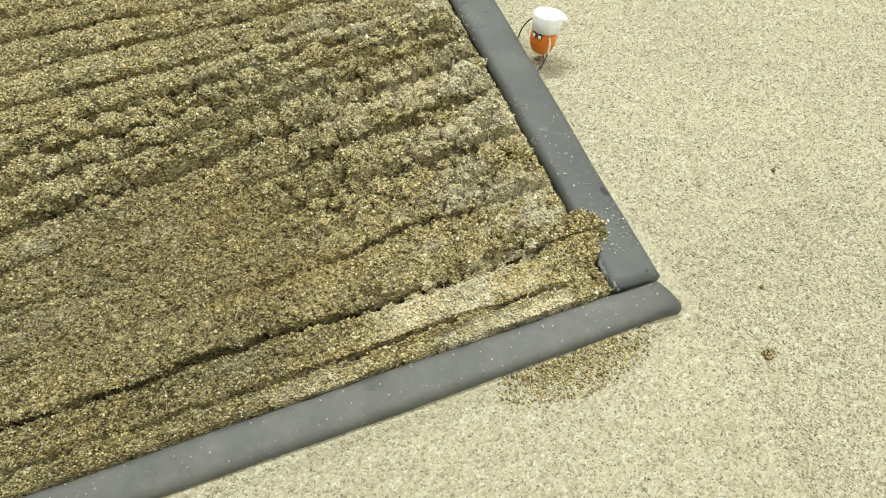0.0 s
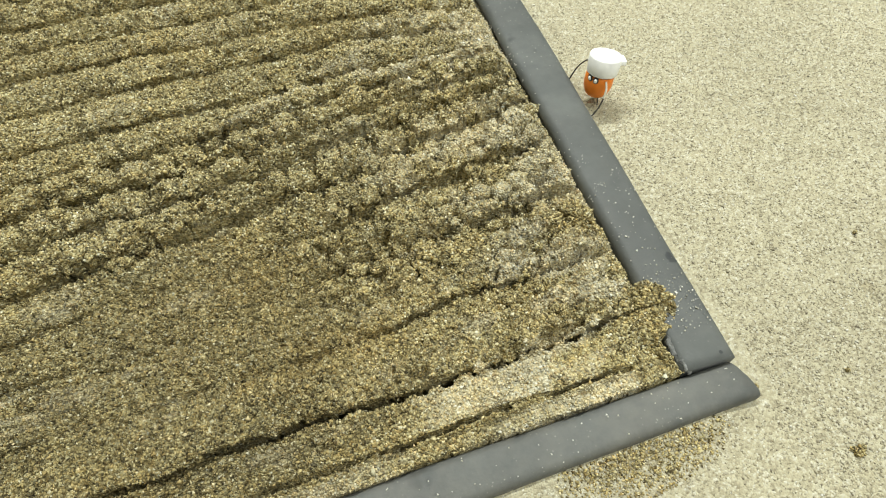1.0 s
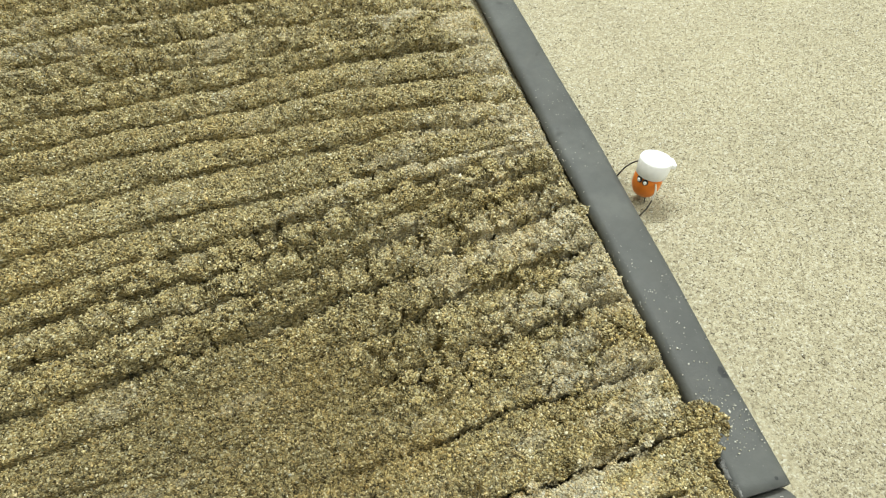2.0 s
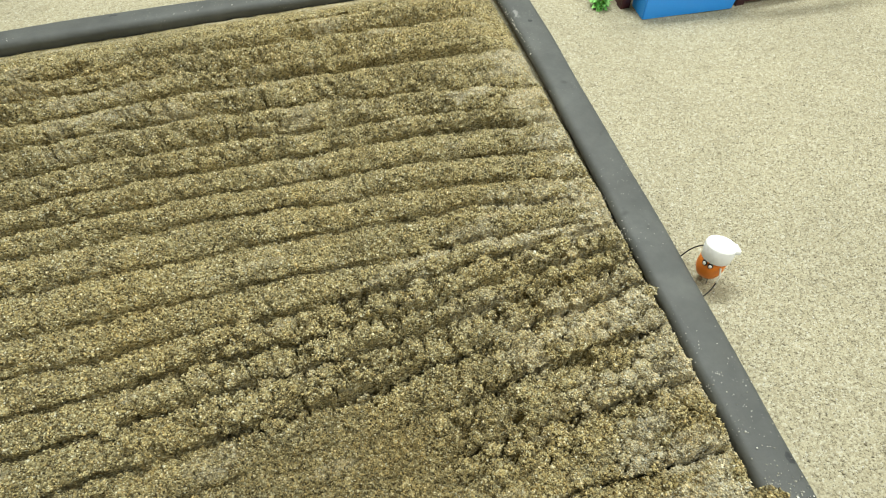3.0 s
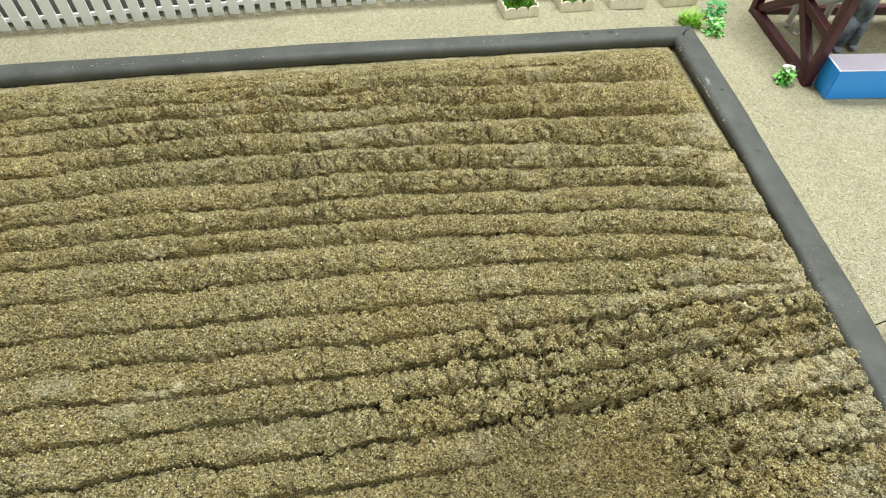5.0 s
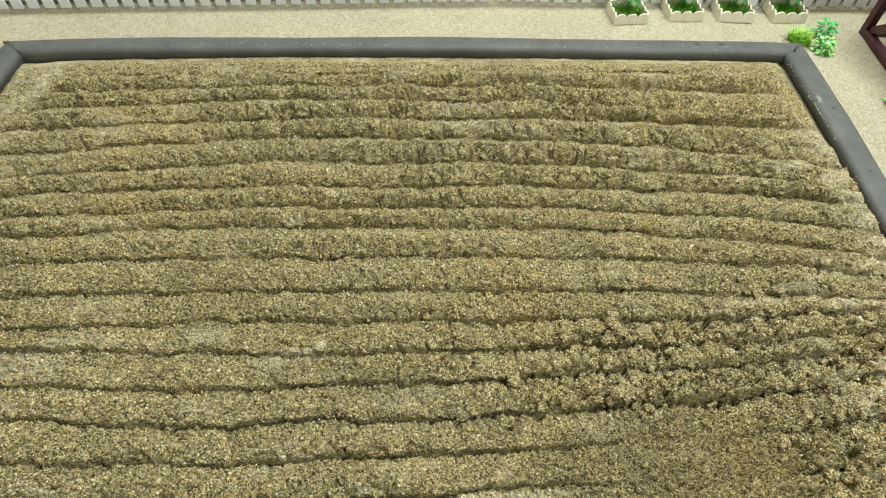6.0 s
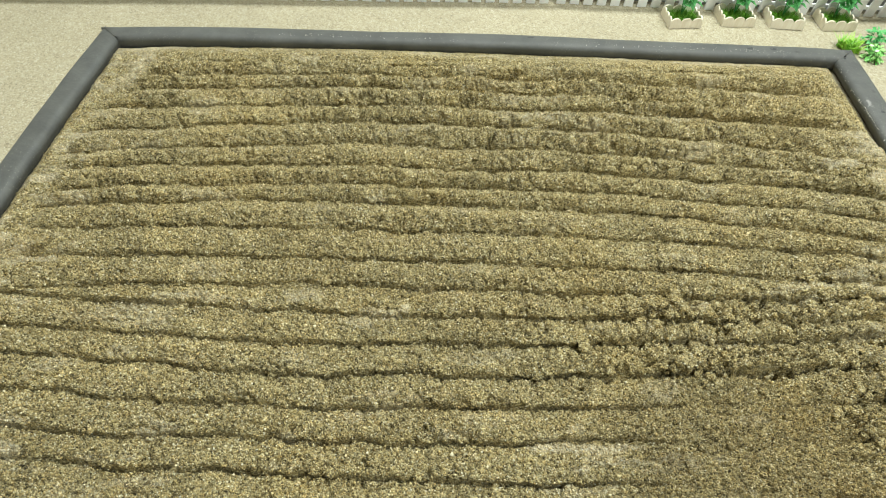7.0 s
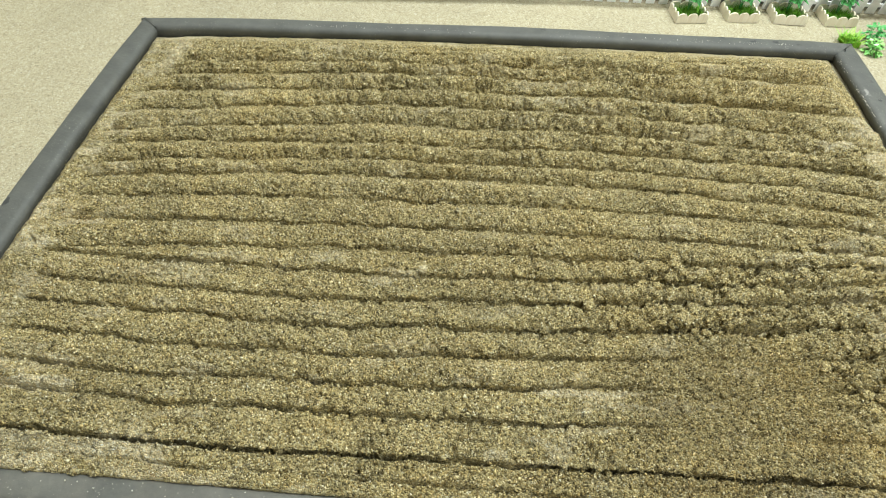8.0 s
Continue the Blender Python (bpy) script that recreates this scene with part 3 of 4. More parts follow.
dry += 0.04 * step(-0.2, -0.1, px) * (1 - step(0.30, 0.36, py)) + 0.62 * step(-0.22, -0.07, px) * (1 - step(0.30, 0.36, py)) * 0.8 * step(0.46, 0.58, layered(px, py * 1.9, 0.028, 157, 3))
dry += 0.35 * (1 - step(0.04, 0.15, side_left)) * step(0.50, 0.60, layered(px * 0.7, py * 2.0, 0.026, 163, 3))
dry += 0.35 * step(0.60, 0.68, layered(px * 0.6, py * 2.2, 0.03, 165, 3))
pale = np.zeros(px.shape)
for dx, dy, rx, ry in ((-0.059, 0.291, 0.022, 0.0045), (-0.066, 0.280, 0.020, 0.0040), (-0.093, 0.461, 0.030, 0.0060), (-0.028, 0.501, 0.030, 0.0060), (-0.009, 0.359, 0.012, 0.0140), (-0.039, 0.394, 0.020, 0.0050), (-0.075, 0.107, 0.020, 0.0090), (-0.062, 0.086, 0.014, 0.0100), (-0.096, 0.225, 0.020, 0.0070), (-0.054, 0.286, 0.025, 0.0060), (-0.099, 0.066, 0.050, 0.0080), (-0.908, 0.313, 0.030, 0.0060), (-0.878, 0.131, 0.040, 0.0080), (-0.420, 0.140, 0.050, 0.0060)):
    d = np.hypot((px - dx) / rx, (py - dy) / ry) + 0.9 * (layered(px, py * 1.5, 0.012, 167, 3) - 0.5)
    pale = np.maximum(pale, 1 - step(0.6, 1.15, d))
dry *= 0.25 + 1.2 * layered(px, py * 3.0, 0.03, 150, 3)
dry += 0.5 * (layered(px, py * 1.8, 0.05, 155, 3) - 0.5) + 0.15 * height
# damper near patch; part of its darkness is painted lens vignetting
wet_dim = step(-0.47, -0.34, px + 0.12 * (layered(px, py, 0.08, 190, 2) - 0.5))
wet_dim *= (1 - step(0.155, 0.225, py + 0.06 * (layered(px, py, 0.08, 192, 2) - 0.5))) * (1 - step(-0.26, -0.13, px + 0.05 * (layered(px, py, 0.05, 194, 2) - 0.5)))
wet_dim = np.clip(wet_dim * (1 - bar - 0.8 * plate), 0, 1)
golden = step(-0.30, -0.12, px) * (1 - step(0.12, 0.25, py)) * step(0.42, 0.6, layered(px, py * 1.5, 0.03, 196, 3)) + 0.3 * step(-0.35, -0.15, px) * step(0.42, 0.52, py)
golden = 0.55 * np.clip(golden + 0.5 * step(0.55, 0.7, layered(px, py * 2, 0.07, 198, 3)) + np.clip(1.2 - heap, 0, 1), 0, 1) * (1 - np.clip(bar + plate, 0, 1) * np.clip(dry, 0, 1))
dry = np.maximum(dry, 0.8 * pale) * (1 - 0.75 * (1 - step(0.6, 1.1, heap))) * (1 - 0.7 * corner)
golden = np.maximum(golden, 0.9 * (1 - step(0.4, 1.1, np.hypot((px + 0.215) / 0.06, (py - 0.103) / 0.022) + 0.6 * (layered(px, py, 0.02, 199, 2) - 0.5))))
wet_dim = wet_dim * (1 - pale)
soil = sheet("ploughed_soil", sx, sy, plot, SOIL, lean)
attribute = soil.data.attributes.new("dryness", "FLOAT", "POINT")
attribute.data.foreach_set("value", np.clip(dry, 0, 1).ravel().astype(np.float32))
attribute = soil.data.attributes.new("warmth", "FLOAT", "POINT")
attribute.data.foreach_set("value", golden.ravel().astype(np.float32))
attribute = soil.data.attributes.new("moisture_dim", "FLOAT", "POINT")
attribute.data.foreach_set("value", wet_dim.ravel().astype(np.float32))
tagged(soil, "damp brown crumbly soil ploughed into long furrows", "soil", kind="stuff")


# ---- foam edging round the plot ----
def foam_strip(name, pts, width, tall, round_, label, seed, cut=0.0, start=0.0, end=0.0, mat=FOAM):
    """A strip of foam along a line. tall and round_ go from their first to their second value; start and end slant the cuts at the corners."""
    line = []
    for (xa, ya), (xb, yb) in zip(pts, pts[1:]):
        n = max(2, int(math.hypot(xb - xa, yb - ya) / 0.006))
        for k in range(n):
            line.append((xa + (xb - xa) * k / n, ya + (yb - ya) * k / n))
    line.append(pts[-1])
    rnd = np.random.RandomState(seed)
    ph = rnd.rand(6) * 6.28
    total = len(line)

    def section(u):
        s = u * total * 0.006
        w = (width[0] + (width[1] - width[0]) * u) / 2 * (1 + 0.03 * math.sin(s * 23 + ph[0]) + 0.015 * math.sin(s * 61 + ph[1]))
        h = (tall[0] + (tall[1] - tall[0]) * u) * (1 + 0.04 * math.sin(s * 14 + ph[2]))
        r = round_[0] + (round_[1] - round_[0]) * u
        under = 0.35 * w * step(0.013, 0.017, h)
        prof = [(-w + under, -0.004), (-w + 0.5 * under, h * 0.16)]
        for k in range(6):
            a = math.pi - k / 5 * math.pi / 2
            prof.append((-w + r + r * math.cos(a), h - r + r * math.sin(a)))
        prof.append((0, h + 0.0006))
        for k in range(6):
            a = math.pi / 2 - k / 5 * math.pi / 2
            prof.append((w - r + r * math.cos(a), h - r + r * math.sin(a)))
        prof += [(w - 0.5 * under, h * 0.16), (w - under, -0.004)]
        return prof

    bm = bmesh.new()
    sweep(bm, [(x, y, 0.0) for x, y in line], section)
    bm.verts.ensure_lookup_table()
    n = len(section(0))
    for ring, slant, (a, b) in ((0, start, line[:2]), (total - 1, end, line[-2:])):
        ahead = Vector((b[0] - a[0], b[1] - a[1], 0)).normalized()
        side = ahead.cross(Vector((0, 0, 1)))
        for k in range(n):
            v = bm.verts[ring * n + k]
            u = (v.co - Vector((*line[ring], 0))).dot(side)
            v.co += ahead * (u * slant + (0.0016 if ring else -0.0016) * (slant != 0))
    if cut:
        for v in bm.verts:
            side = v.co.y - (-0.046 * v.co.x + 0.012)
            if v.co.x > -0.02:
                v.co.x -= cut * side * max(0.0, 1 + v.co.x / 0.02)
    ob = new(name, mesh_of(name, bm, mat, True))
    return tagged(ob, label, "edging strip", "edging round the plot")


def soft_line(pts, n=24):
    """A smooth line through a few points."""
    out = []
    for k in range(len(pts) - 1):
        p0, p1, p2, p3 = [Vector(pts[min(max(k + d, 0), len(pts) - 1)]) for d in (-1, 0, 1, 2)]
        for s in range(n):
            u = s / n
            out.append(tuple(0.5 * (2 * p1 + (p2 - p0) * u + (2 * p0 - 5 * p1 + 4 * p2 - p3) * u * u + (3 * p1 - p0 - 3 * p2 + p3) * u ** 3)))
    out.append(tuple(pts[-1]))
    return out


foam_strip("foam_edging", soft_line([(-1.018, 0.0595), (-0.7, 0.0455), (-0.3, 0.0262), (-0.005, 0.0118)], 8), (0.0255, 0.0245), (0.0098, 0.0098), (0.0062, 0.0062), "dark grey foam edging strip, flat on the sand, dusted with grains", 1, 0.4, mat=DUSTY_FOAM)
corner_strip = foam_strip("foam_edging", soft_line([(-0.0205, 0.0245), (-0.0115, 0.15), (-0.0040, 0.28), (0.0032, 0.42), (0.0105, 0.55), (0.0145, 0.6935)], 6), (0.0330, 0.0335), (0.0140, 0.0185), (0.0060, 0.0075), "dark grey foam edging strip, nicked near the corner, dusted with grains", 2, end=1.0)
foam_strip("foam_edging", soft_line([(0.0145, 0.6935), (-0.06, 0.6970), (-0.30, 0.6995), (-0.56, 0.6995), (-0.82, 0.6940), (-0.9655, 0.6845)], 6), (0.0295, 0.0290), (0.0185, 0.0190), (0.0075, 0.0075), "dark grey rounded foam edging strip, stained, beside the white fence", 3, start=-1.0, end=1.0)
foam_strip("foam_edging", soft_line([(-0.9655, 0.6845), (-0.9795, 0.50), (-0.988, 0.36), (-1.0, 0.10), (-1.002, 0.073)], 6), (0.0295, 0.0310), (0.0190, 0.0185), (0.0075, 0.0075), "dark grey rounded foam edging strip across the furrow ends", 4, start=-1.0)


# torn foam along the nicked edge
bm = bmesh.new()
tube(bm, [(-0.0335, 0.0245, 0.0105), (-0.0338, 0.0290, 0.0120), (-0.0345, 0.0340, 0.0112), (-0.0350, 0.0410, 0.0118), (-0.0330, 0.0470, 0.0110)], 0.0013, 12)
for v in bm.verts:
    v.co += Vector(noise.noise_vector(v.co * 300.0)) * 0.0016 + Vector(noise.noise_vector(v.co * 800.0)) * 0.0013
part("torn_edge", bm, TORN, corner_strip, "pale grey torn foam edge", True)


# ---- loose grains ----
def scatter(name, places, sizes, seed, mat, label, category, fields=()):
    """Small angular four-sided grains turned at random, all in one mesh."""
    rnd = np.random.RandomState(seed)
    places, sizes = np.asarray(places), np.asarray(sizes)
    n = len(places)
    base = np.array([(1, 1, 1), (1, -1, -1), (-1, 1, -1), (-1, -1, 1)], float) * 0.62
    base = base[None] * (0.7 + 0.6 * rnd.rand(n, 4, 1))
    q = rnd.normal(size=(n, 4))
    q /= np.linalg.norm(q, axis=1, keepdims=True)
    w, x, y, z = q.T
    turn = np.stack([1 - 2 * (y * y + z * z), 2 * (x * y - z * w), 2 * (x * z + y * w), 2 * (x * y + z * w), 1 - 2 * (x * x + z * z), 2 * (y * z - x * w), 2 * (x * z - y * w), 2 * (y * z + x * w), 1 - 2 * (x * x + y * y)], -1).reshape(n, 3, 3)
    co = np.einsum("nij,nkj->nki", turn, base) * sizes[:, None, None] + places[:, None, :]
    tris = (np.array([(0, 1, 2), (0, 2, 3), (0, 3, 1), (1, 3, 2)])[None] + 4 * np.arange(n)[:, None, None]).reshape(-1)
    me = bpy.data.meshes.new(name)
    me.vertices.add(4 * n)
    me.vertices.foreach_set("co", co.astype(np.float32).ravel())
    me.loops.add(len(tris))
    me.loops.foreach_set("vertex_index", tris.astype(np.int32))
    me.polygons.add(len(tris) // 3)
    me.polygons.foreach_set("loop_start", np.arange(0, len(tris), 3, dtype=np.int32))
    me.update(calc_edges=True)
    me.materials.append(mat)
    for key, values in fields:
        me.attributes.new(key, "FLOAT", "POINT").data.foreach_set("value", np.repeat(values, 4).astype(np.float32))
    return tagged(new(name, me), label, category, kind="stuff")


rnd = np.random.RandomState(11)


def spread(n, xa, xb, ya, yb):
    return np.column_stack([rnd.uniform(xa, xb, n), rnd.uniform(ya, yb, n)])


gxy = np.concatenate([spread(84000, 0.0, 0.42, -0.22, 0.50), spread(44000, -0.42, 0.42, -0.26, 0.04), spread(9000, -1.1, 0.2, 0.705, 0.85), spread(6000, -1.3, -1.0, 0.25, 0.8), spread(8000, 0.02, 0.45, 0.50, 0.60)])
gxy = gxy[(gxy[:, 0] > 0.012) | (gxy[:, 1] < -0.046 * gxy[:, 0] - 0.004) | (gxy[:, 1] > 0.715) | (gxy[:, 0] < -1.02)]
gxy = gxy[rnd.rand(len(gxy)) > 0.65 * step(0.18, 0.45, gxy[:, 1])]
gz = ground_height(gxy[:, 0], gxy[:, 1])
scatter("sand_grains", np.column_stack([gxy, gz + 0.0001]), rnd.gamma(5.0, 0.00008, len(gxy)) + 0.00020, 12, GRAIN, "loose pale and dark grains on the sand", "sand grains")

# rounded clods: large ones where the ground is broken, small ones on the faces of the ridges
ball = bmesh.new()
bmesh.ops.create_icosphere(ball, subdivisions=1, radius=1.0)
ball_co = np.array([v.co[:] for v in ball.verts])
ball_tri = np.array([[v.index for v in f.verts] for f in ball.faces])
ball.free()


def at_cell(x, y):
    return np.rint((x - sx[0]) / (sx[1] - sx[0])).astype(int), np.rint((y - sy[0]) / (sy[1] - sy[0])).astype(int)


def clod_places(n, chance, low, high):
    x, y = rnd.uniform(-0.955, -0.035, n), rnd.uniform(0.05, 0.665, n)
    i, j = at_cell(x, y)
    ok = (rnd.rand(n) < chance[i, j]) & (plot[i, j] > 0.004)
    x, y, i, j = x[ok], y[ok], i[ok], j[ok]
    r = rnd.uniform(0, 1, len(x)) ** 1.6 * (high - low) + low
    return np.column_stack([x, y + lean[i, j], plot[i, j] + 0.05 * r, r])


slope = np.clip((np.roll(plot, -4, 1) - np.roll(plot, 4, 1)) / 0.0076, 0, 1.2)
big = clod_places(15000, 0.16 * crumbly * (1 - seam), 0.0032, 0.0068)
small = clod_places(60000, np.clip(0.17 * rough * slope * amount + 0.02 * rough + 0.05 * (1 - edge_right), 0, 1) * (1 - 0.35 * step(0.32, 0.42, py)) * (1 - smooth_patch) + 0.05 * crumbly + 0.035 * smooth_patch, 0.0015, 0.0040)
loose = np.array([(0.0310, -0.0440, 0.0008, 0.0030), (0.0345, -0.0425, 0.0006, 0.0020), (0.0290, -0.0410, 0.0006, 0.0016), (0.1230, 0.0680, 0.0006, 0.0018), (0.0560, -0.0050, 0.0004, 0.0018), (0.0020, 0.0060, 0.0006, 0.0016)])
rubble = np.concatenate([big, small, loose])
lumps = ball_co[None] * (1 + 0.34 * (rnd.rand(len(rubble), len(ball_co), 1) - 0.5)) * rubble[:, 3][:, None, None]
lumps = lumps * np.stack([rnd.uniform(0.8, 1.25, len(rubble)), rnd.uniform(0.75, 1.1, len(rubble)), rnd.uniform(0.6, 0.9, len(rubble))], -1)[:, None, :]
lumps = lumps + rubble[:, None, :3]
tri = (ball_tri[None] + len(ball_co) * np.arange(len(rubble))[:, None, None]).reshape(-1)
me = bpy.data.meshes.new("soil_clods")
me.vertices.add(lumps.shape[0] * lumps.shape[1])
me.vertices.foreach_set("co", lumps.astype(np.float32).ravel())
me.loops.add(len(tri))
me.loops.foreach_set("vertex_index", tri.astype(np.int32))
me.polygons.add(len(tri) // 3)
me.polygons.foreach_set("loop_start", np.arange(0, len(tri), 3, dtype=np.int32))
me.update(calc_edges=True)
me.shade_smooth()
me.materials.append(SOIL)
ci, cj = at_cell(np.clip(rubble[:, 0], -0.99, 0.0), np.clip(rubble[:, 1], 0.02, 0.69))
for key, values in (("dryness", np.clip(dry[ci, cj], 0, 1)), ("moisture_dim", wet_dim[ci, cj]), ("warmth", golden[ci, cj])):
    me.attributes.new(key, "FLOAT", "POINT").data.foreach_set("value", np.repeat(values, len(ball_co)).astype(np.float32))
tagged(new("soil_clods", me), "broken clods of damp brown soil", "soil clods", kind="stuff")
# grains that stick to the clods
stuck_on = rnd.randint(0, len(rubble), 60000)
stuck_on = stuck_on[rnd.rand(len(stuck_on)) < np.clip((rubble[stuck_on, 3] / 0.0045) ** 2, 0.1, 1)]
stuck = lumps[stuck_on, rnd.randint(0, len(ball_co), len(stuck_on))]
high_side = stuck[:, 2] > rubble[stuck_on, 2] - 0.001
stuck, stuck_on = stuck[high_side], stuck_on[high_side]

count = 235000
cx, cy = rnd.uniform(-0.975, -0.004, count), rnd.uniform(0.026, 0.695, count)
ix, iy = np.rint((cx - sx[0]) / (sx[1] - sx[0])).astype(int), np.rint((cy - sy[0]) / (sy[1] - sy[0])).astype(int)
cz = plot[ix, iy]
sunk = (plot - blurred(plot, 4))[ix, iy]
flat = np.maximum(1 - edge_left, step(0.640, 0.655, py))[ix, iy]
keep = (cz > 0.003) & (sunk > -0.0016 + 0.0008 * rnd.rand(count)) & (rnd.rand(count) > 0.75 * flat) & (rnd.rand(count) > 0.25 * step(0.35, 0.5, cy))
cx, cy, cz, ix, iy = cx[keep], cy[keep], cz[keep], ix[keep], iy[keep]
cy = cy + lean[ix, iy]
size = (rnd.gamma(5.0, 0.000115, len(cx)) + 0.00031) * (1 - 0.25 * smooth_patch[ix, iy]) * (1 - 0.35 * flat[keep]) * (1 - 0.15 * step(0.3, 0.5, cy))
spill = spread(4600, -0.135, -0.02, -0.030, 0.008)
spill = spill[(spill[:, 1] < -0.046 * spill[:, 0] - 0.001) & (np.hypot((spill[:, 0] + 0.075) / 0.055, (spill[:, 1] + 0.004) / 0.020) + 0.5 * rnd.rand(len(spill)) < 1.0)]
cx, cy = np.append(cx, spill[:, 0]), np.append(cy, spill[:, 1])
cz = np.append(cz + 0.0007 * rnd.rand(len(cz)), ground_height(spill[:, 0], spill[:, 1]) + 0.0003)
size = np.append(size, rnd.gamma(5.0, 0.0001, len(spill)) + 0.0003)
extra = np.zeros(len(spill))
grain_dry = np.concatenate([np.clip(dry[ix, iy], 0, 1), extra + 0.2, np.clip(dry[ci, cj], 0, 1)[stuck_on]])
grain_wet_dim = np.concatenate([wet_dim[ix, iy], extra, wet_dim[ci, cj][stuck_on]])
grain_warm = np.concatenate([golden[ix, iy], extra + 0.6, golden[ci, cj][stuck_on]])
places = np.concatenate([np.column_stack([cx, cy, cz]), stuck])
size = np.append(size, rnd.gamma(5.0, 0.0001, len(stuck)) + 0.0003)
scatter("soil_grains", places, size, 13, SOIL_GRAIN, "loose crumbs and grains of damp brown soil", "soil crumbs", (("dryness", grain_dry), ("moisture_dim", grain_wet_dim), ("warmth", grain_warm)))

# dust and pale grains dropped on the edging
dust = [spread(130, -0.030, -0.004, 0.045, 0.085), spread(120, -0.030, 0.002, 0.085, 0.2), spread(50, -0.026, -0.014, 0.24, 0.34), spread(25, -0.02, 0.012, 0.33, 0.5), spread(130, -0.008, 0.008, 0.52, 0.67), spread(70, -0.0065, -0.002, 0.54, 0.60)]
dust = np.concatenate(dust)
near = spread(80, -0.42, -0.01, 0, 1)
near[:, 1] = 0.0115 - 0.046 * near[:, 0] + (near[:, 1] - 0.5) * 0.019
near2 = spread(110, -0.98, -0.55, 0, 1)
near2[:, 1] = 0.0120 - 0.046 * near2[:, 0] + (near2[:, 1] - 0.5) * 0.019
far = spread(190, -0.80, -0.05, 0.690, 0.697)
heights = np.concatenate([np.full(len(dust), 0.0147), np.full(len(near) + len(near2), 0.0127), np.full(len(far), 0.0188)])
all_dust = np.concatenate([dust, near, near2, far])
scatter("dust_grains", np.column_stack([all_dust, heights]), rnd.gamma(3.0, 0.00009, len(all_dust)) + 0.00018, 14, PALE_GRAIN, "pale grains dropped on the foam edging", "sand grains")


# ---- things round the plot ----
def toy_cup():
    """A round orange body on thin wire legs under a short white cap."""
    t = thing("toy_cup", 0.0245, 0.2345, 0.0)
    bm = bmesh.new()
    lathe(bm, [(0.003, 0.0072), (0.0060, 0.0080), (0.0084, 0.0105), (0.0099, 0.0150), (0.0103, 0.0190), (0.0101, 0.0240), (0.0094, 0.0285)], 40)
    part("cup_body", bm, ORANGE, t, "round orange plastic body", True)
    bm = bmesh.new()
    lathe(bm, [(0.0100, 0.0), (0.0108, 0.0008), (0.0113, 0.0065), (0.0115, 0.0120), (0.0110, 0.0135), (0.0094, 0.0138), (0.0088, 0.0124)], 40)
    box(bm, (0.005, 0.010, 0.0042), (0.0116, 0, 0.0100), (0, 0, 0), 0.0012)
    bmesh.ops.transform(bm, matrix=Matrix.Translation((0.0005, -0.0005, 0.0268)) @ Matrix.Rotation(radians(17), 4, (-0.77, 0.63, 0)) @ pose(0, 0, 0, 0, 0, -20), verts=bm.verts)
    part("cap", bm, WHITE_CAP, t, "short white plastic cap set askew", True)
    for turn, w in ((-168, 0.0023), (-140, 0.0021)):
        out = Vector((math.cos(radians(turn)), math.sin(radians(turn)), 0))
        for name, far, size, mat, label in (("mark", 0.0097, 1.0, BLACK, "black painted oval"), ("oval", 0.0102, 0.6, WHITE_CAP, "white painted oval")):
            bm = bmesh.new()
            made = bmesh.ops.create_uvsphere(bm, u_segments=16, v_segments=8, radius=1.0)["verts"]
            bmesh.ops.scale(bm, vec=(w * size, 0.0008, 0.0031 * size), verts=made)
            bmesh.ops.transform(bm, matrix=pose(out.x * far, out.y * far, 0.0270, 0, 0, turn + 90), verts=made)
            if name == "mark":
                mark = part(name, bm, mat, t, label, True)
            else:
                part(name, bm, mat, mark, label, True)
    bm = bmesh.new()
    tube(bm, [(-0.003, 0.0095, 0.030), (-0.0065, 0.0105, 0.0315), (-0.0100, 0.0150, 0.022), (-0.0115, 0.0195, 0.0060)], 0.00055)
    part("wire_arm", bm, WIRE, t, "thin dark bent wire", True)
    bm = bmesh.new()
    tube(bm, [(-0.0012, -0.0100, 0.0270), (-0.0022, -0.0135, 0.0230), (-0.0042, -0.0155, 0.0170)], 0.00075)
    arm = part("wire_arm", bm, BARE_WIRE, t, "pale bare end of the wire", True)
    bm = bmesh.new()
    tube(bm, [(-0.0042, -0.0155, 0.0170), (-0.0082, -0.0175, 0.0105), (-0.0145, -0.0185, 0.0040)], 0.00055)
    part("wire_sleeve", bm, WIRE, arm, "thin dark wire sleeve", True)
    for x, y in ((0.0005, -0.004),):
        bm = bmesh.new()
        tube(bm, [(x * 0.6, y * 0.6, 0.010), (x, y, 0.005), (x * 1.3, y * 1.3, -0.002)], 0.0004)
        part("wire_leg", bm, WIRE, t, "thin dark wire leg", True)
    tagged(t, "round orange toy with white cap and thin wire limbs", "toy")


toy_cup()


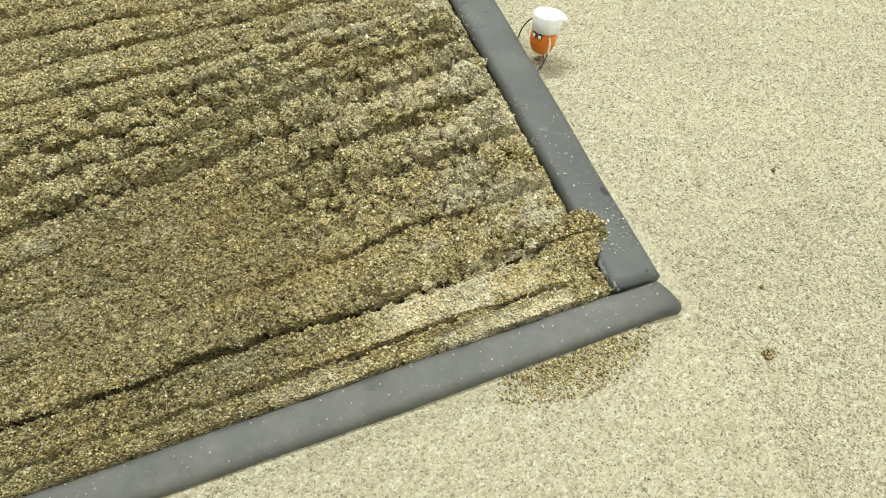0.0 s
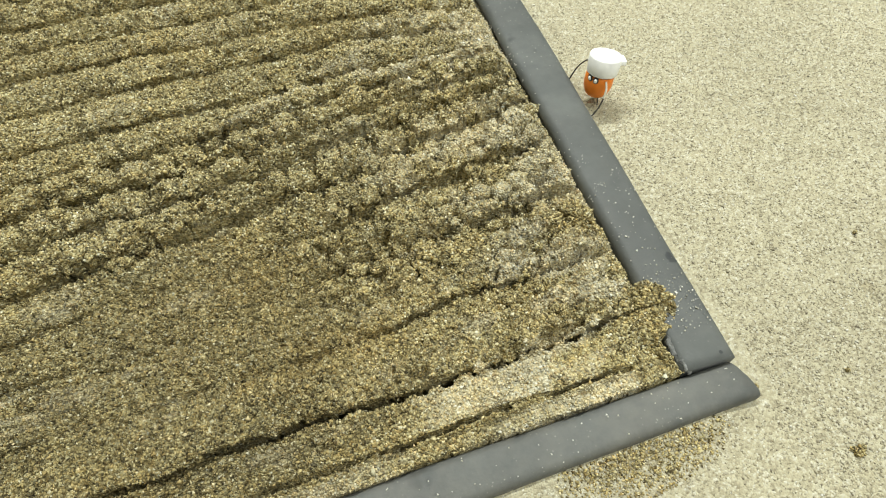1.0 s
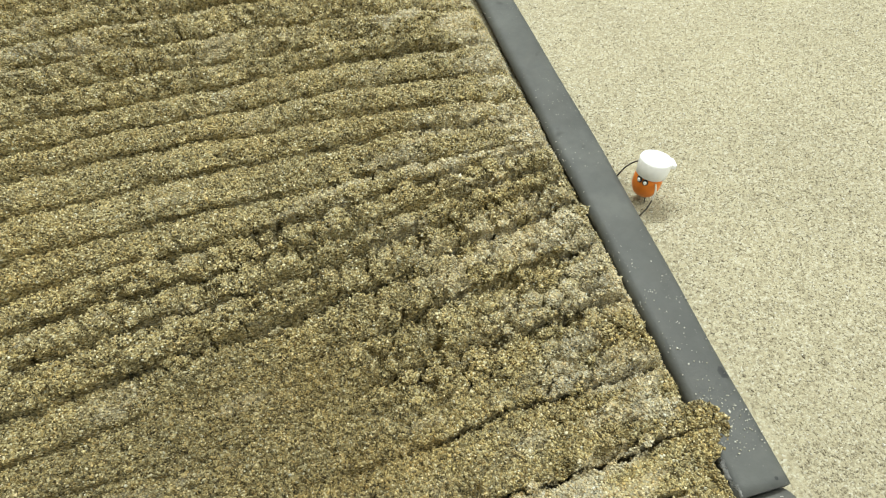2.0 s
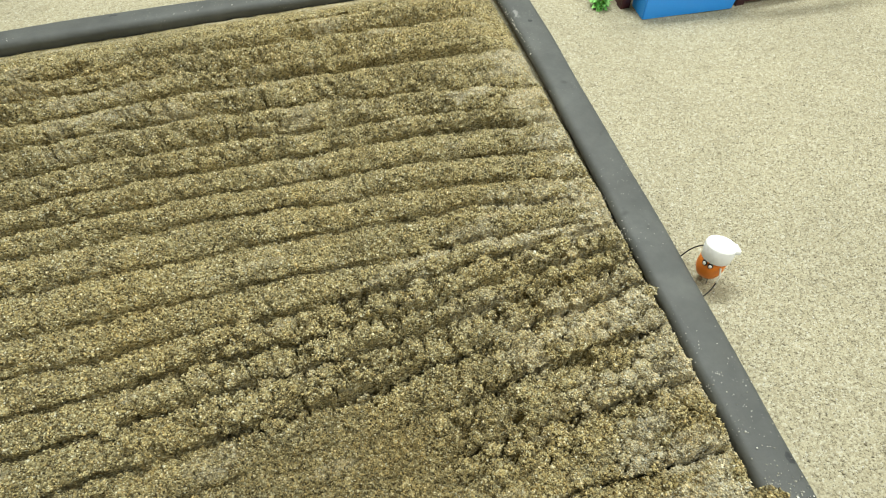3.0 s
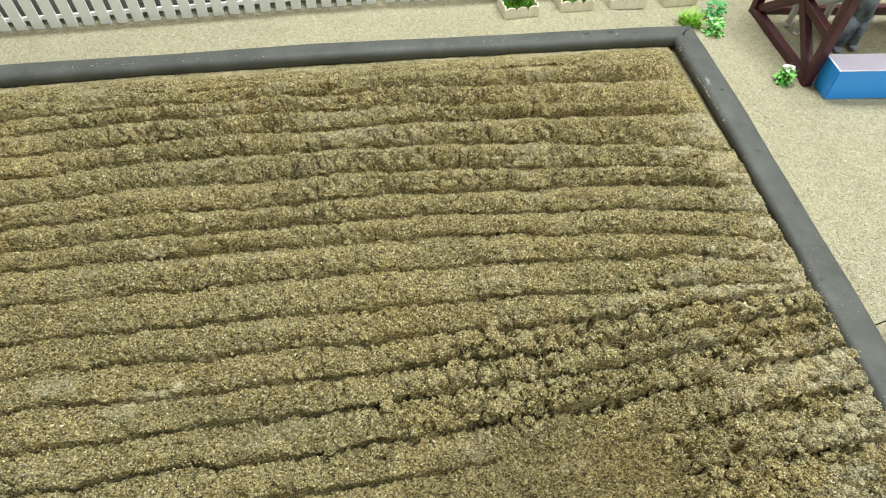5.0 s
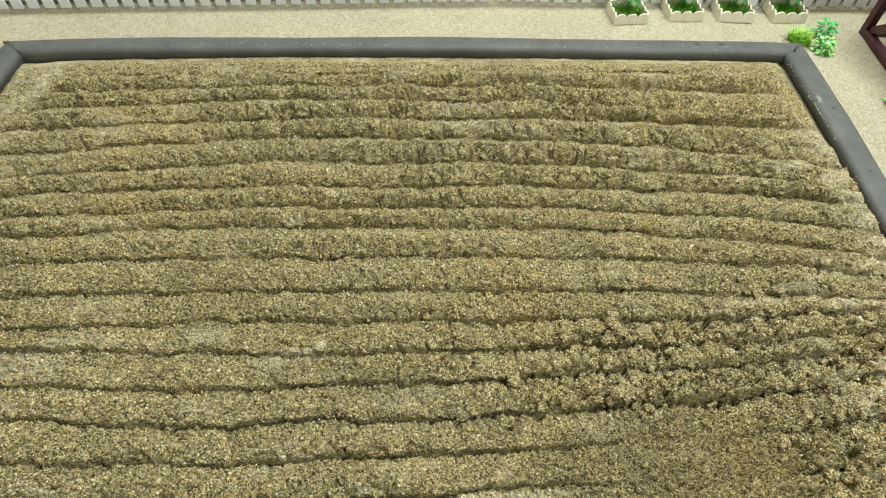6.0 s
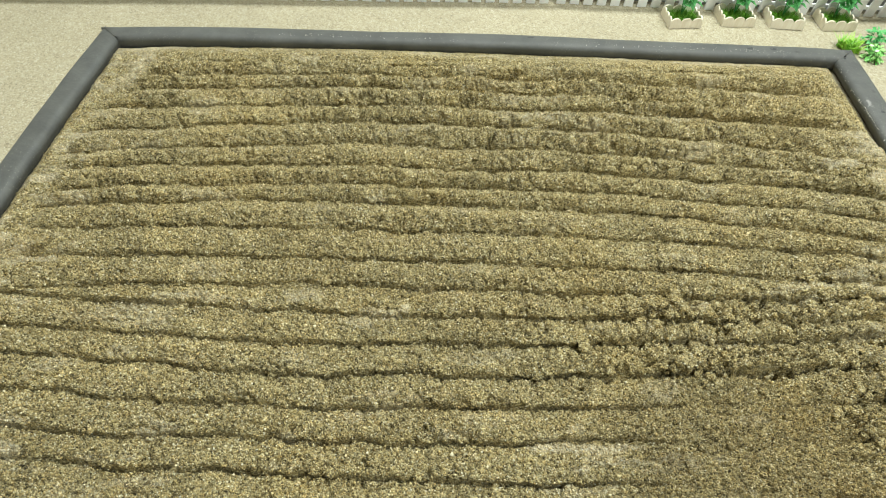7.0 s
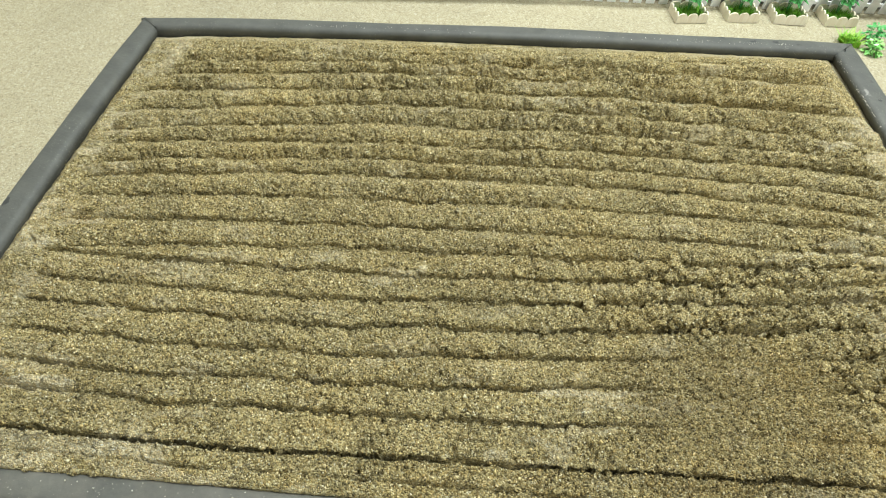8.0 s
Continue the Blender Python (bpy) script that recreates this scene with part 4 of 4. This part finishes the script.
def trough(x, y, turn, length, depth, tall):
    t = thing("feed_trough", x, y, -0.0012, turn)
    bm = bmesh.new()
    wall_ = 0.0022
    outer_low = [(-length / 2 + 0.003, -depth / 2 + 0.002), (length / 2 - 0.003, -depth / 2 + 0.002), (length / 2 - 0.003, depth / 2 - 0.002), (-length / 2 + 0.003, depth / 2 - 0.002)]
    outer_top = [(-length / 2, -depth / 2), (length / 2, -depth / 2), (length / 2, depth / 2), (-length / 2, depth / 2)]
    low = [bm.verts.new((a, b, 0)) for a, b in outer_low]
    top = [bm.verts.new((a, b, tall)) for a, b in outer_top]
    for k in range(4):
        bm.faces.new((low[k], low[(k + 1) % 4], top[(k + 1) % 4], top[k]))
    bm.faces.new(low[::-1])
    bmesh.ops.bevel(bm, geom=[e for e in bm.edges if not e.is_boundary], offset=0.0012, segments=2, affect="EDGES")
    part("outer_shell", bm, BLUE, t, "bright blue plastic shell", False)
    bm = bmesh.new()

    def ring(inset, z):
        return [bm.verts.new((math.copysign(abs(a) - inset, a), math.copysign(abs(b) - inset, b), z)) for a, b in outer_top]

    rings = [ring(0.0001, tall - 0.0006), ring(0.0, tall + 0.0004), ring(wall_, tall + 0.0004), ring(wall_ + 0.003, 0.004)]
    for a, b in zip(rings, rings[1:]):
        for k in range(4):
            bm.faces.new((a[k], a[(k + 1) % 4], b[(k + 1) % 4], b[k]))
    bm.faces.new(rings[-1])
    part("lining", bm, PALE_LILAC, t, "pale lilac-white inner lining and rim")
    tagged(t, "bright blue toy feed trough with a white inside, empty", "feed trough")


trough(0.2015, 0.573, -4.5, 0.1165, 0.034, 0.0415)


def shed():
    """Open farm shed: posts, ground beams and crossed braces of maroon wood, a low rail with pale sticks."""
    t = thing("farm_shed", 0, 0, 0)
    tall = 0.15
    corners = ((0.1375, 0.594), (0.148, 0.756), (0.388, 0.556), (0.3965, 0.735))
    for x, y in corners:
        bm = bmesh.new()
        part("post", beam(bm, (x, y, -0.004), (x, y, tall), 0.0115, 0.0105), MAROON, t)
    for a, b in (((0.139, 0.599, 0.004), (0.1478, 0.751, 0.004)), ((0.3885, 0.562, 0.004), (0.396, 0.73, 0.004)), ((0.153, 0.756, 0.004), (0.391, 0.7355, 0.004))):
        bm = bmesh.new()
        part("ground_beam", beam(bm, a, b, 0.0115, 0.010), MAROON, t)
    for a, b in (((0.1400, 0.602, 0.010), (0.1470, 0.748, 0.135)), ((0.1510, 0.750, 0.008), (0.1410, 0.598, 0.130)), ((0.1440, 0.668, 0.068), (0.1440, 0.600, 0.058))):
        bm = bmesh.new()
        part("brace", beam(bm, a, b, 0.0100, 0.0105), MAROON, t)
    for a, b in (((0.1375, 0.589, tall - 0.004), (0.148, 0.761, tall - 0.004)), ((0.388, 0.551, tall - 0.004), (0.3965, 0.74, tall - 0.004)), ((0.132, 0.5945, tall + 0.006), (0.394, 0.556, tall + 0.006)), ((0.142, 0.756, tall + 0.006), (0.402, 0.735, tall + 0.006))):
        bm = bmesh.new()
        part("top_beam", beam(bm, a, b, 0.009, 0.010), MAROON, t)
    bm = bmesh.new()
    part("post", beam(bm, (0.268, 0.5625, -0.004), (0.268, 0.5625, tall), 0.0115, 0.010), MAROON, t)
    for k in range(4):
        bm = bmesh.new()
        box(bm, (0.290, 0.0345, 0.004), (0.270, 0.624 + k * 0.0355, 0.1635 - 0.0004 * (k % 2)), (0, 0, -4.5), 0.0008)
        part("roof_plank", bm, MAROON, t)
    bm = bmesh.new()
    part("low_rail", beam(bm, (0.2740, 0.5605, 0.008), (0.3825, 0.5560, 0.008), 0.0075, 0.011), MAROON, t)
    for k, x in enumerate((0.284, 0.297, 0.325, 0.351)):
        bm = bmesh.new()
        yb = 0.5625 - (x - 0.268) * 0.045
        part("stick", beam(bm, (x, yb, 0.0135), (x + 0.004, yb + 0.004, 0.052), 0.0036 if k else 0.006, 0.003), STICK if k else COW_WHITE, t, "pale bare wooden stick" if k else "off-white painted slat")
    bm = bmesh.new()
    part("blue_rail", beam(bm, (0.276, 0.5655, 0.0545), (0.384, 0.5610, 0.0545), 0.006, 0.007), BLUE, t, "bright blue plastic rail")
    tagged(t, "open toy farm shed of dark maroon wooden posts and braces", "shed")


shed()


def toy_cow(x, y, turn):
    bm = bmesh.new()
    for lx, ly in ((0, 0), (0, 0.02), (0.055, 0), (0.055, 0.02)):
        made = bmesh.ops.create_cone(bm, cap_ends=True, segments=12, radius1=0.0036, radius2=0.0055, depth=0.044)["verts"]
        bmesh.ops.translate(bm, vec=(lx, ly, 0.021), verts=made)
        made = bmesh.ops.create_uvsphere(bm, u_segments=12, v_segments=8, radius=0.0044)["verts"]
        bmesh.ops.transform(bm, matrix=pose(lx, ly, 0.002) @ Matrix.Diagonal((1.1, 1.0, 0.8, 1)), verts=made)
    made = bmesh.ops.create_uvsphere(bm, u_segments=20, v_segments=12, radius=1.0)["verts"]
    bmesh.ops.transform(bm, matrix=pose(0.0275, 0.01, 0.055) @ Matrix.Diagonal((0.043, 0.018, 0.020, 1)), verts=made)
    ob = new("toy_cow", mesh_of("toy_cow", bm, COW_WHITE, True))
    ob.matrix_basis = pose(x, y, -0.0005, 0, 0, turn)
    return tagged(ob, "off-white plain toy cow standing inside the shed", "toy figure", "animals in the shed")


toy_cow(0.181, 0.700, 4)
toy_cow(0.317, 0.666, -3)


def figurine():
    bm = bmesh.new()
    for a, b, r1, r2 in (((-0.011, -0.004, 0.004), (-0.004, 0, 0.045), 0.0075, 0.0100), ((0.011, 0.003, 0.004), (0.006, 0, 0.045), 0.0075, 0.0100), ((0, 0, 0.044), (0, 0, 0.082), 0.0125, 0.010)):
        a, b = Vector(a), Vector(b)
        made = bmesh.ops.create_cone(bm, cap_ends=True, segments=14, radius1=r1, radius2=r2, depth=(b - a).length)["verts"]
        bmesh.ops.transform(bm, matrix=Matrix.Translation((a + b) / 2) @ (b - a).to_track_quat("Z", "Y").to_matrix().to_4x4(), verts=made)
    for x, y in ((-0.012, -0.008), (0.012, -0.001)):
        made = bmesh.ops.create_uvsphere(bm, u_segments=12, v_segments=8, radius=1.0)["verts"]
        bmesh.ops.transform(bm, matrix=pose(x, y, 0.003) @ Matrix.Diagonal((0.006, 0.010, 0.0042, 1)), verts=made)
    ob = new("figurine", mesh_of("figurine", bm, FIGURE_GREY, True))
    ob.matrix_basis = pose(0.228, 0.664, -0.0005, 0, 0, -10)
    return tagged(ob, "grey-blue plain resin figurine standing inside the shed", "figurine")


figurine()


# ---- leaves and tufts ----
def blades(bm, rnd_, count, spread, tall, wide, lean=0.5, at=(0, 0, 0), depth_=None):
    """Narrow bent blades that rise from a patch."""
    for _ in range(count):
        bx, by = at[0] + rnd_.uniform(-spread, spread), at[1] + rnd_.uniform(-(depth_ or spread), depth_ or spread)
        a, h, w = rnd_.uniform(0, 6.28), tall * rnd_.uniform(0.6, 1.1), wide * rnd_.uniform(0.7, 1.2)
        out, side = Vector((math.cos(a), math.sin(a), 0)), Vector((-math.sin(a), math.cos(a), 0))
        reach = lean * h * rnd_.uniform(0.2, 1.0)
        rows = []
        for k, f in enumerate((0.0, 0.5, 1.0)):
            c = Vector((bx, by, at[2] + h * f * (1 - 0.15 * f * lean))) + out * reach * f * f
            ww = w * (1.0, 0.8, 0.15)[k]
            rows.append((bm.verts.new(c - side * ww), bm.verts.new(c + out * ww * 0.35), bm.verts.new(c + side * ww)))
        for p, q in zip(rows, rows[1:]):
            bm.faces.new((p[0], p[1], q[1], q[0]))
            bm.faces.new((p[1], p[2], q[2], q[1]))
    return bm


def leaves(bm, rnd_, count, radius, tall, size):
    """Broad folded leaves about a clump."""
    for _ in range(count):
        a, f = rnd_.uniform(0, 6.28), rnd_.uniform(0.05, 1.0)
        r = radius * math.sqrt(rnd_.uniform(0.02, 1)) * (1.1 - 0.5 * f)
        c = Vector((r * math.cos(a), r * math.sin(a), tall * f))
        m = Matrix.Translation(c) @ pose(0, 0, 0, rnd_.uniform(-50, 20), rnd_.uniform(-30, 30), math.degrees(a) - 90)
        s = size * rnd_.uniform(0.6, 1.2)
        pts = [m @ Vector(p) for p in ((0, -0.2 * s, -0.1 * s), (-0.45 * s, 0.4 * s, 0.12 * s), (0, 0.45 * s, -0.04 * s), (0.45 * s, 0.4 * s, 0.12 * s), (0, 1.1 * s, -0.05 * s))]
        v = [bm.verts.new(p) for p in pts]
        bm.faces.new((v[0], v[2], v[1]))
        bm.faces.new((v[0], v[3], v[2]))
        bm.faces.new((v[1], v[2], v[4]))
        bm.faces.new((v[2], v[3], v[4]))
    return bm


def flower_clump(x, y, seed, radius, tall, flowers, label, mat, stems=0):
    t = thing("plastic_plant", x, y, -0.001)
    rnd_ = random.Random(seed)
    part("foliage", leaves(bmesh.new(), rnd_, 90, radius, tall * 0.8, 0.0065), mat, t)
    if stems:
        part("grass", blades(bmesh.new(), rnd_, stems, radius * 0.7, tall, 0.0012, 0.9), LIME, t, "lime green narrow blades")
    for _ in range(flowers):
        a, r = rnd_.uniform(0, 6.28), radius * 0.95 * math.sqrt(rnd_.uniform(0.1, 1))
        bm = bmesh.new()
        for k in range(5):
            made = bmesh.ops.create_uvsphere(bm, u_segments=8, v_segments=6, radius=1.0)["verts"]
            b = k / 5 * math.tau
            bmesh.ops.transform(bm, matrix=pose(0.0016 * math.cos(b), 0.0016 * math.sin(b), 0) @ Matrix.Diagonal((0.0014, 0.0014, 0.0008, 1)), verts=made)
        bmesh.ops.transform(bm, matrix=pose(r * math.cos(a), r * math.sin(a), tall * rnd_.uniform(0.8, 1.0), rnd_.uniform(-35, 25), rnd_.uniform(-25, 25)), verts=bm.verts)
        part("flower", bm, PETAL, t, "small white flower", True)
    return tagged(t, label, "artificial plant", "plants on the sand")


flower_clump(0.1120, 0.602, 3, 0.0085, 0.022, 11, "small green plastic plant with white flowers beside the shed", LEAF, 8)
flower_clump(0.0690, 0.715, 4, 0.012, 0.022, 2, "bright green plastic plant with white flecks", LEAF)
flower_clump(0.0830, 0.747, 5, 0.015, 0.030, 0, "deep green leafy plastic plant on the sand", DEEP_LEAF)
flower_clump(0.4200, 0.570, 6, 0.016, 0.030, 0, "green leafy plastic plant beside the shed post", LEAF)
tuft = thing("plastic_tuft", 0.0440, 0.735, -0.001)
part("grass", blades(bmesh.new(), random.Random(8), 160, 0.011, 0.020, 0.0011, 1.0), LIME, tuft)
tagged(tuft, "lime green plastic grass tuft beside the edging", "artificial plant", "plants on the sand")


# ---- planters ----
def planter(seed):
    t = thing("planter_box", 0, 0, 0)
    wide, deep, tall, thick = 0.048, 0.037, 0.0155, 0.0022
    rnd_ = random.Random(seed)

    def panel(length, lobes, m, label):
        bm = bmesh.new()
        outline = [(-length / 2, 0.0)]
        for k in range(lobes):
            r = length / lobes / 2
            cx = -length / 2 + r * (2 * k + 1)
            for s in range(9):
                a = math.pi - s / 8 * math.pi
                outline.append((cx + r * 0.985 * math.cos(a), tall - 0.006 + min(r, 0.0062) * math.sin(a)))
        outline.append((length / 2, 0.0))
        front = [bm.verts.new((x, -thick / 2, z)) for x, z in outline]
        back = [bm.verts.new((x, thick / 2, z)) for x, z in outline]
        n = len(outline)
        bm.faces.new(front)
        bm.faces.new(back[::-1])
        for k in range(n):
            bm.faces.new((front[k], back[k], back[(k + 1) % n], front[(k + 1) % n]))
        bmesh.ops.transform(bm, matrix=m, verts=bm.verts)
        return part("scalloped_panel", bm, PLY, t, label)

    panel(wide, 3, pose(0, 0, 0, 0, 0, 0), "")
    panel(wide, 3, pose(0, deep, 0, 0, 0, 0), "")
    panel(deep - thick, 3, pose(-wide / 2 + thick / 2, deep / 2, 0, 0, 0, 90), "")
    panel(deep - thick, 3, pose(wide / 2 - thick / 2, deep / 2, 0, 0, 0, 90), "")
    bm = bmesh.new()
    blades(bm, rnd_, 420, wide / 2 - 0.004, 0.010, 0.0007, 0.5, (0, deep / 2, 0.004), deep / 2 - 0.004)
    box(bm, (wide - 2 * thick, deep - 2 * thick, 0.004), (0, deep / 2, 0.003))
    part("grass", bm, GRASS, t, "green artificial grass filling")
    bm = bmesh.new()
    leaves(bm, rnd_, 60, 0.013, 0.04, 0.012)
    bmesh.ops.translate(bm, vec=(0.002, deep - 0.014, 0.028), verts=bm.verts)
    for k in range(4):
        tube(bm, [(0.002, deep - 0.010, 0.004), (0.002 + 0.002 * (k - 1.5), deep - 0.011, 0.02), (0.002 + 0.005 * (k - 1.5), deep - 0.013, 0.04)], 0.0006, 5)
    part("foliage", bm, DEEP_LEAF, t, "broad green plastic leaves")
    return tagged(t, "raw plywood planter box with scalloped sides and artificial grass", "planter", "planters along the fence")


first = planter(21)
first.matrix_basis = pose(-0.180, 0.7755, -0.001, 0, 0, 5)
for x, y, turn in ((-0.1000, 0.7840, 2), (-0.0280, 0.7840, -2), (0.0500, 0.7840, 0)):
    copy_thing(first, pose(x, y, -0.001, 0, 0, turn))


# ---- white picket fence ----
def picket_mesh(tall, wide, thick):
    bm = bmesh.new()
    outline = [(-wide / 2, 0), (wide / 2, 0), (wide / 2, tall - 0.008), (0, tall), (-wide / 2, tall - 0.008)]
    front = [bm.verts.new((x, -thick / 2, z)) for x, z in outline]
    back = [bm.verts.new((x, thick / 2, z)) for x, z in outline]
    bm.faces.new(front)
    bm.faces.new(back[::-1])
    for k in range(5):
        bm.faces.new((front[k], back[k], back[(k + 1) % 5], front[(k + 1) % 5]))
    return mesh_of("picket", bm, PICKET)


PICKET_MESH = picket_mesh(0.085, 0.0132, 0.003)


def fence(xa, ya, xb, yb, tilt, label):
    length, turn = math.hypot(xb - xa, yb - ya), math.degrees(math.atan2(yb - ya, xb - xa))
    t = new("picket_fence")
    t.empty_display_size = 0.01
    t.matrix_basis = pose(xa, ya, -0.002, tilt, 0, turn)
    n = int(length / 0.0203)
    for k in range(n):
        ob = new("picket", PICKET_MESH)
        ob.parent = t
        ob.location = (0.008 + k * 0.0203, 0, 0)
    for z in (0.0145, 0.062):
        bm = bmesh.new()
        box(bm, (n * 0.0203, 0.0026, 0.0055), (n * 0.0203 / 2, 0.0029, z), (0, 0, 0), 0.0005)
        part("rail", bm, PICKET, t)
    return tagged(t, label, "fence", "fence panels behind the plot")


fence(-1.30, 0.786, -0.365, 0.833, 5, "white plastic picket fence panel standing in the sand")
fence(-0.362, 0.8335, 0.50, 0.8210, 5, "white plastic picket fence panel behind the planters")
# added dark panels: they give the shade seen through the picket gaps
for name, x, y, long, turn in (("wall_shade_west", -0.84, 0.8270, 0.97, 2.88), ("wall_shade_east", 0.08, 0.8450, 0.88, -0.83)):
    bm = bmesh.new()
    box(bm, (long, 0.006, 0.092), (0, 0, 0.041), (0, 0, 0), 0.001)
    board = new(name, mesh_of(name, bm, GAP_SHADE))
    board.matrix_basis = pose(x, y, 0, 0, 0, turn)
    tagged(board, "added dark grey-green panel standing in for shade behind the white fence", "board", kind="structure")
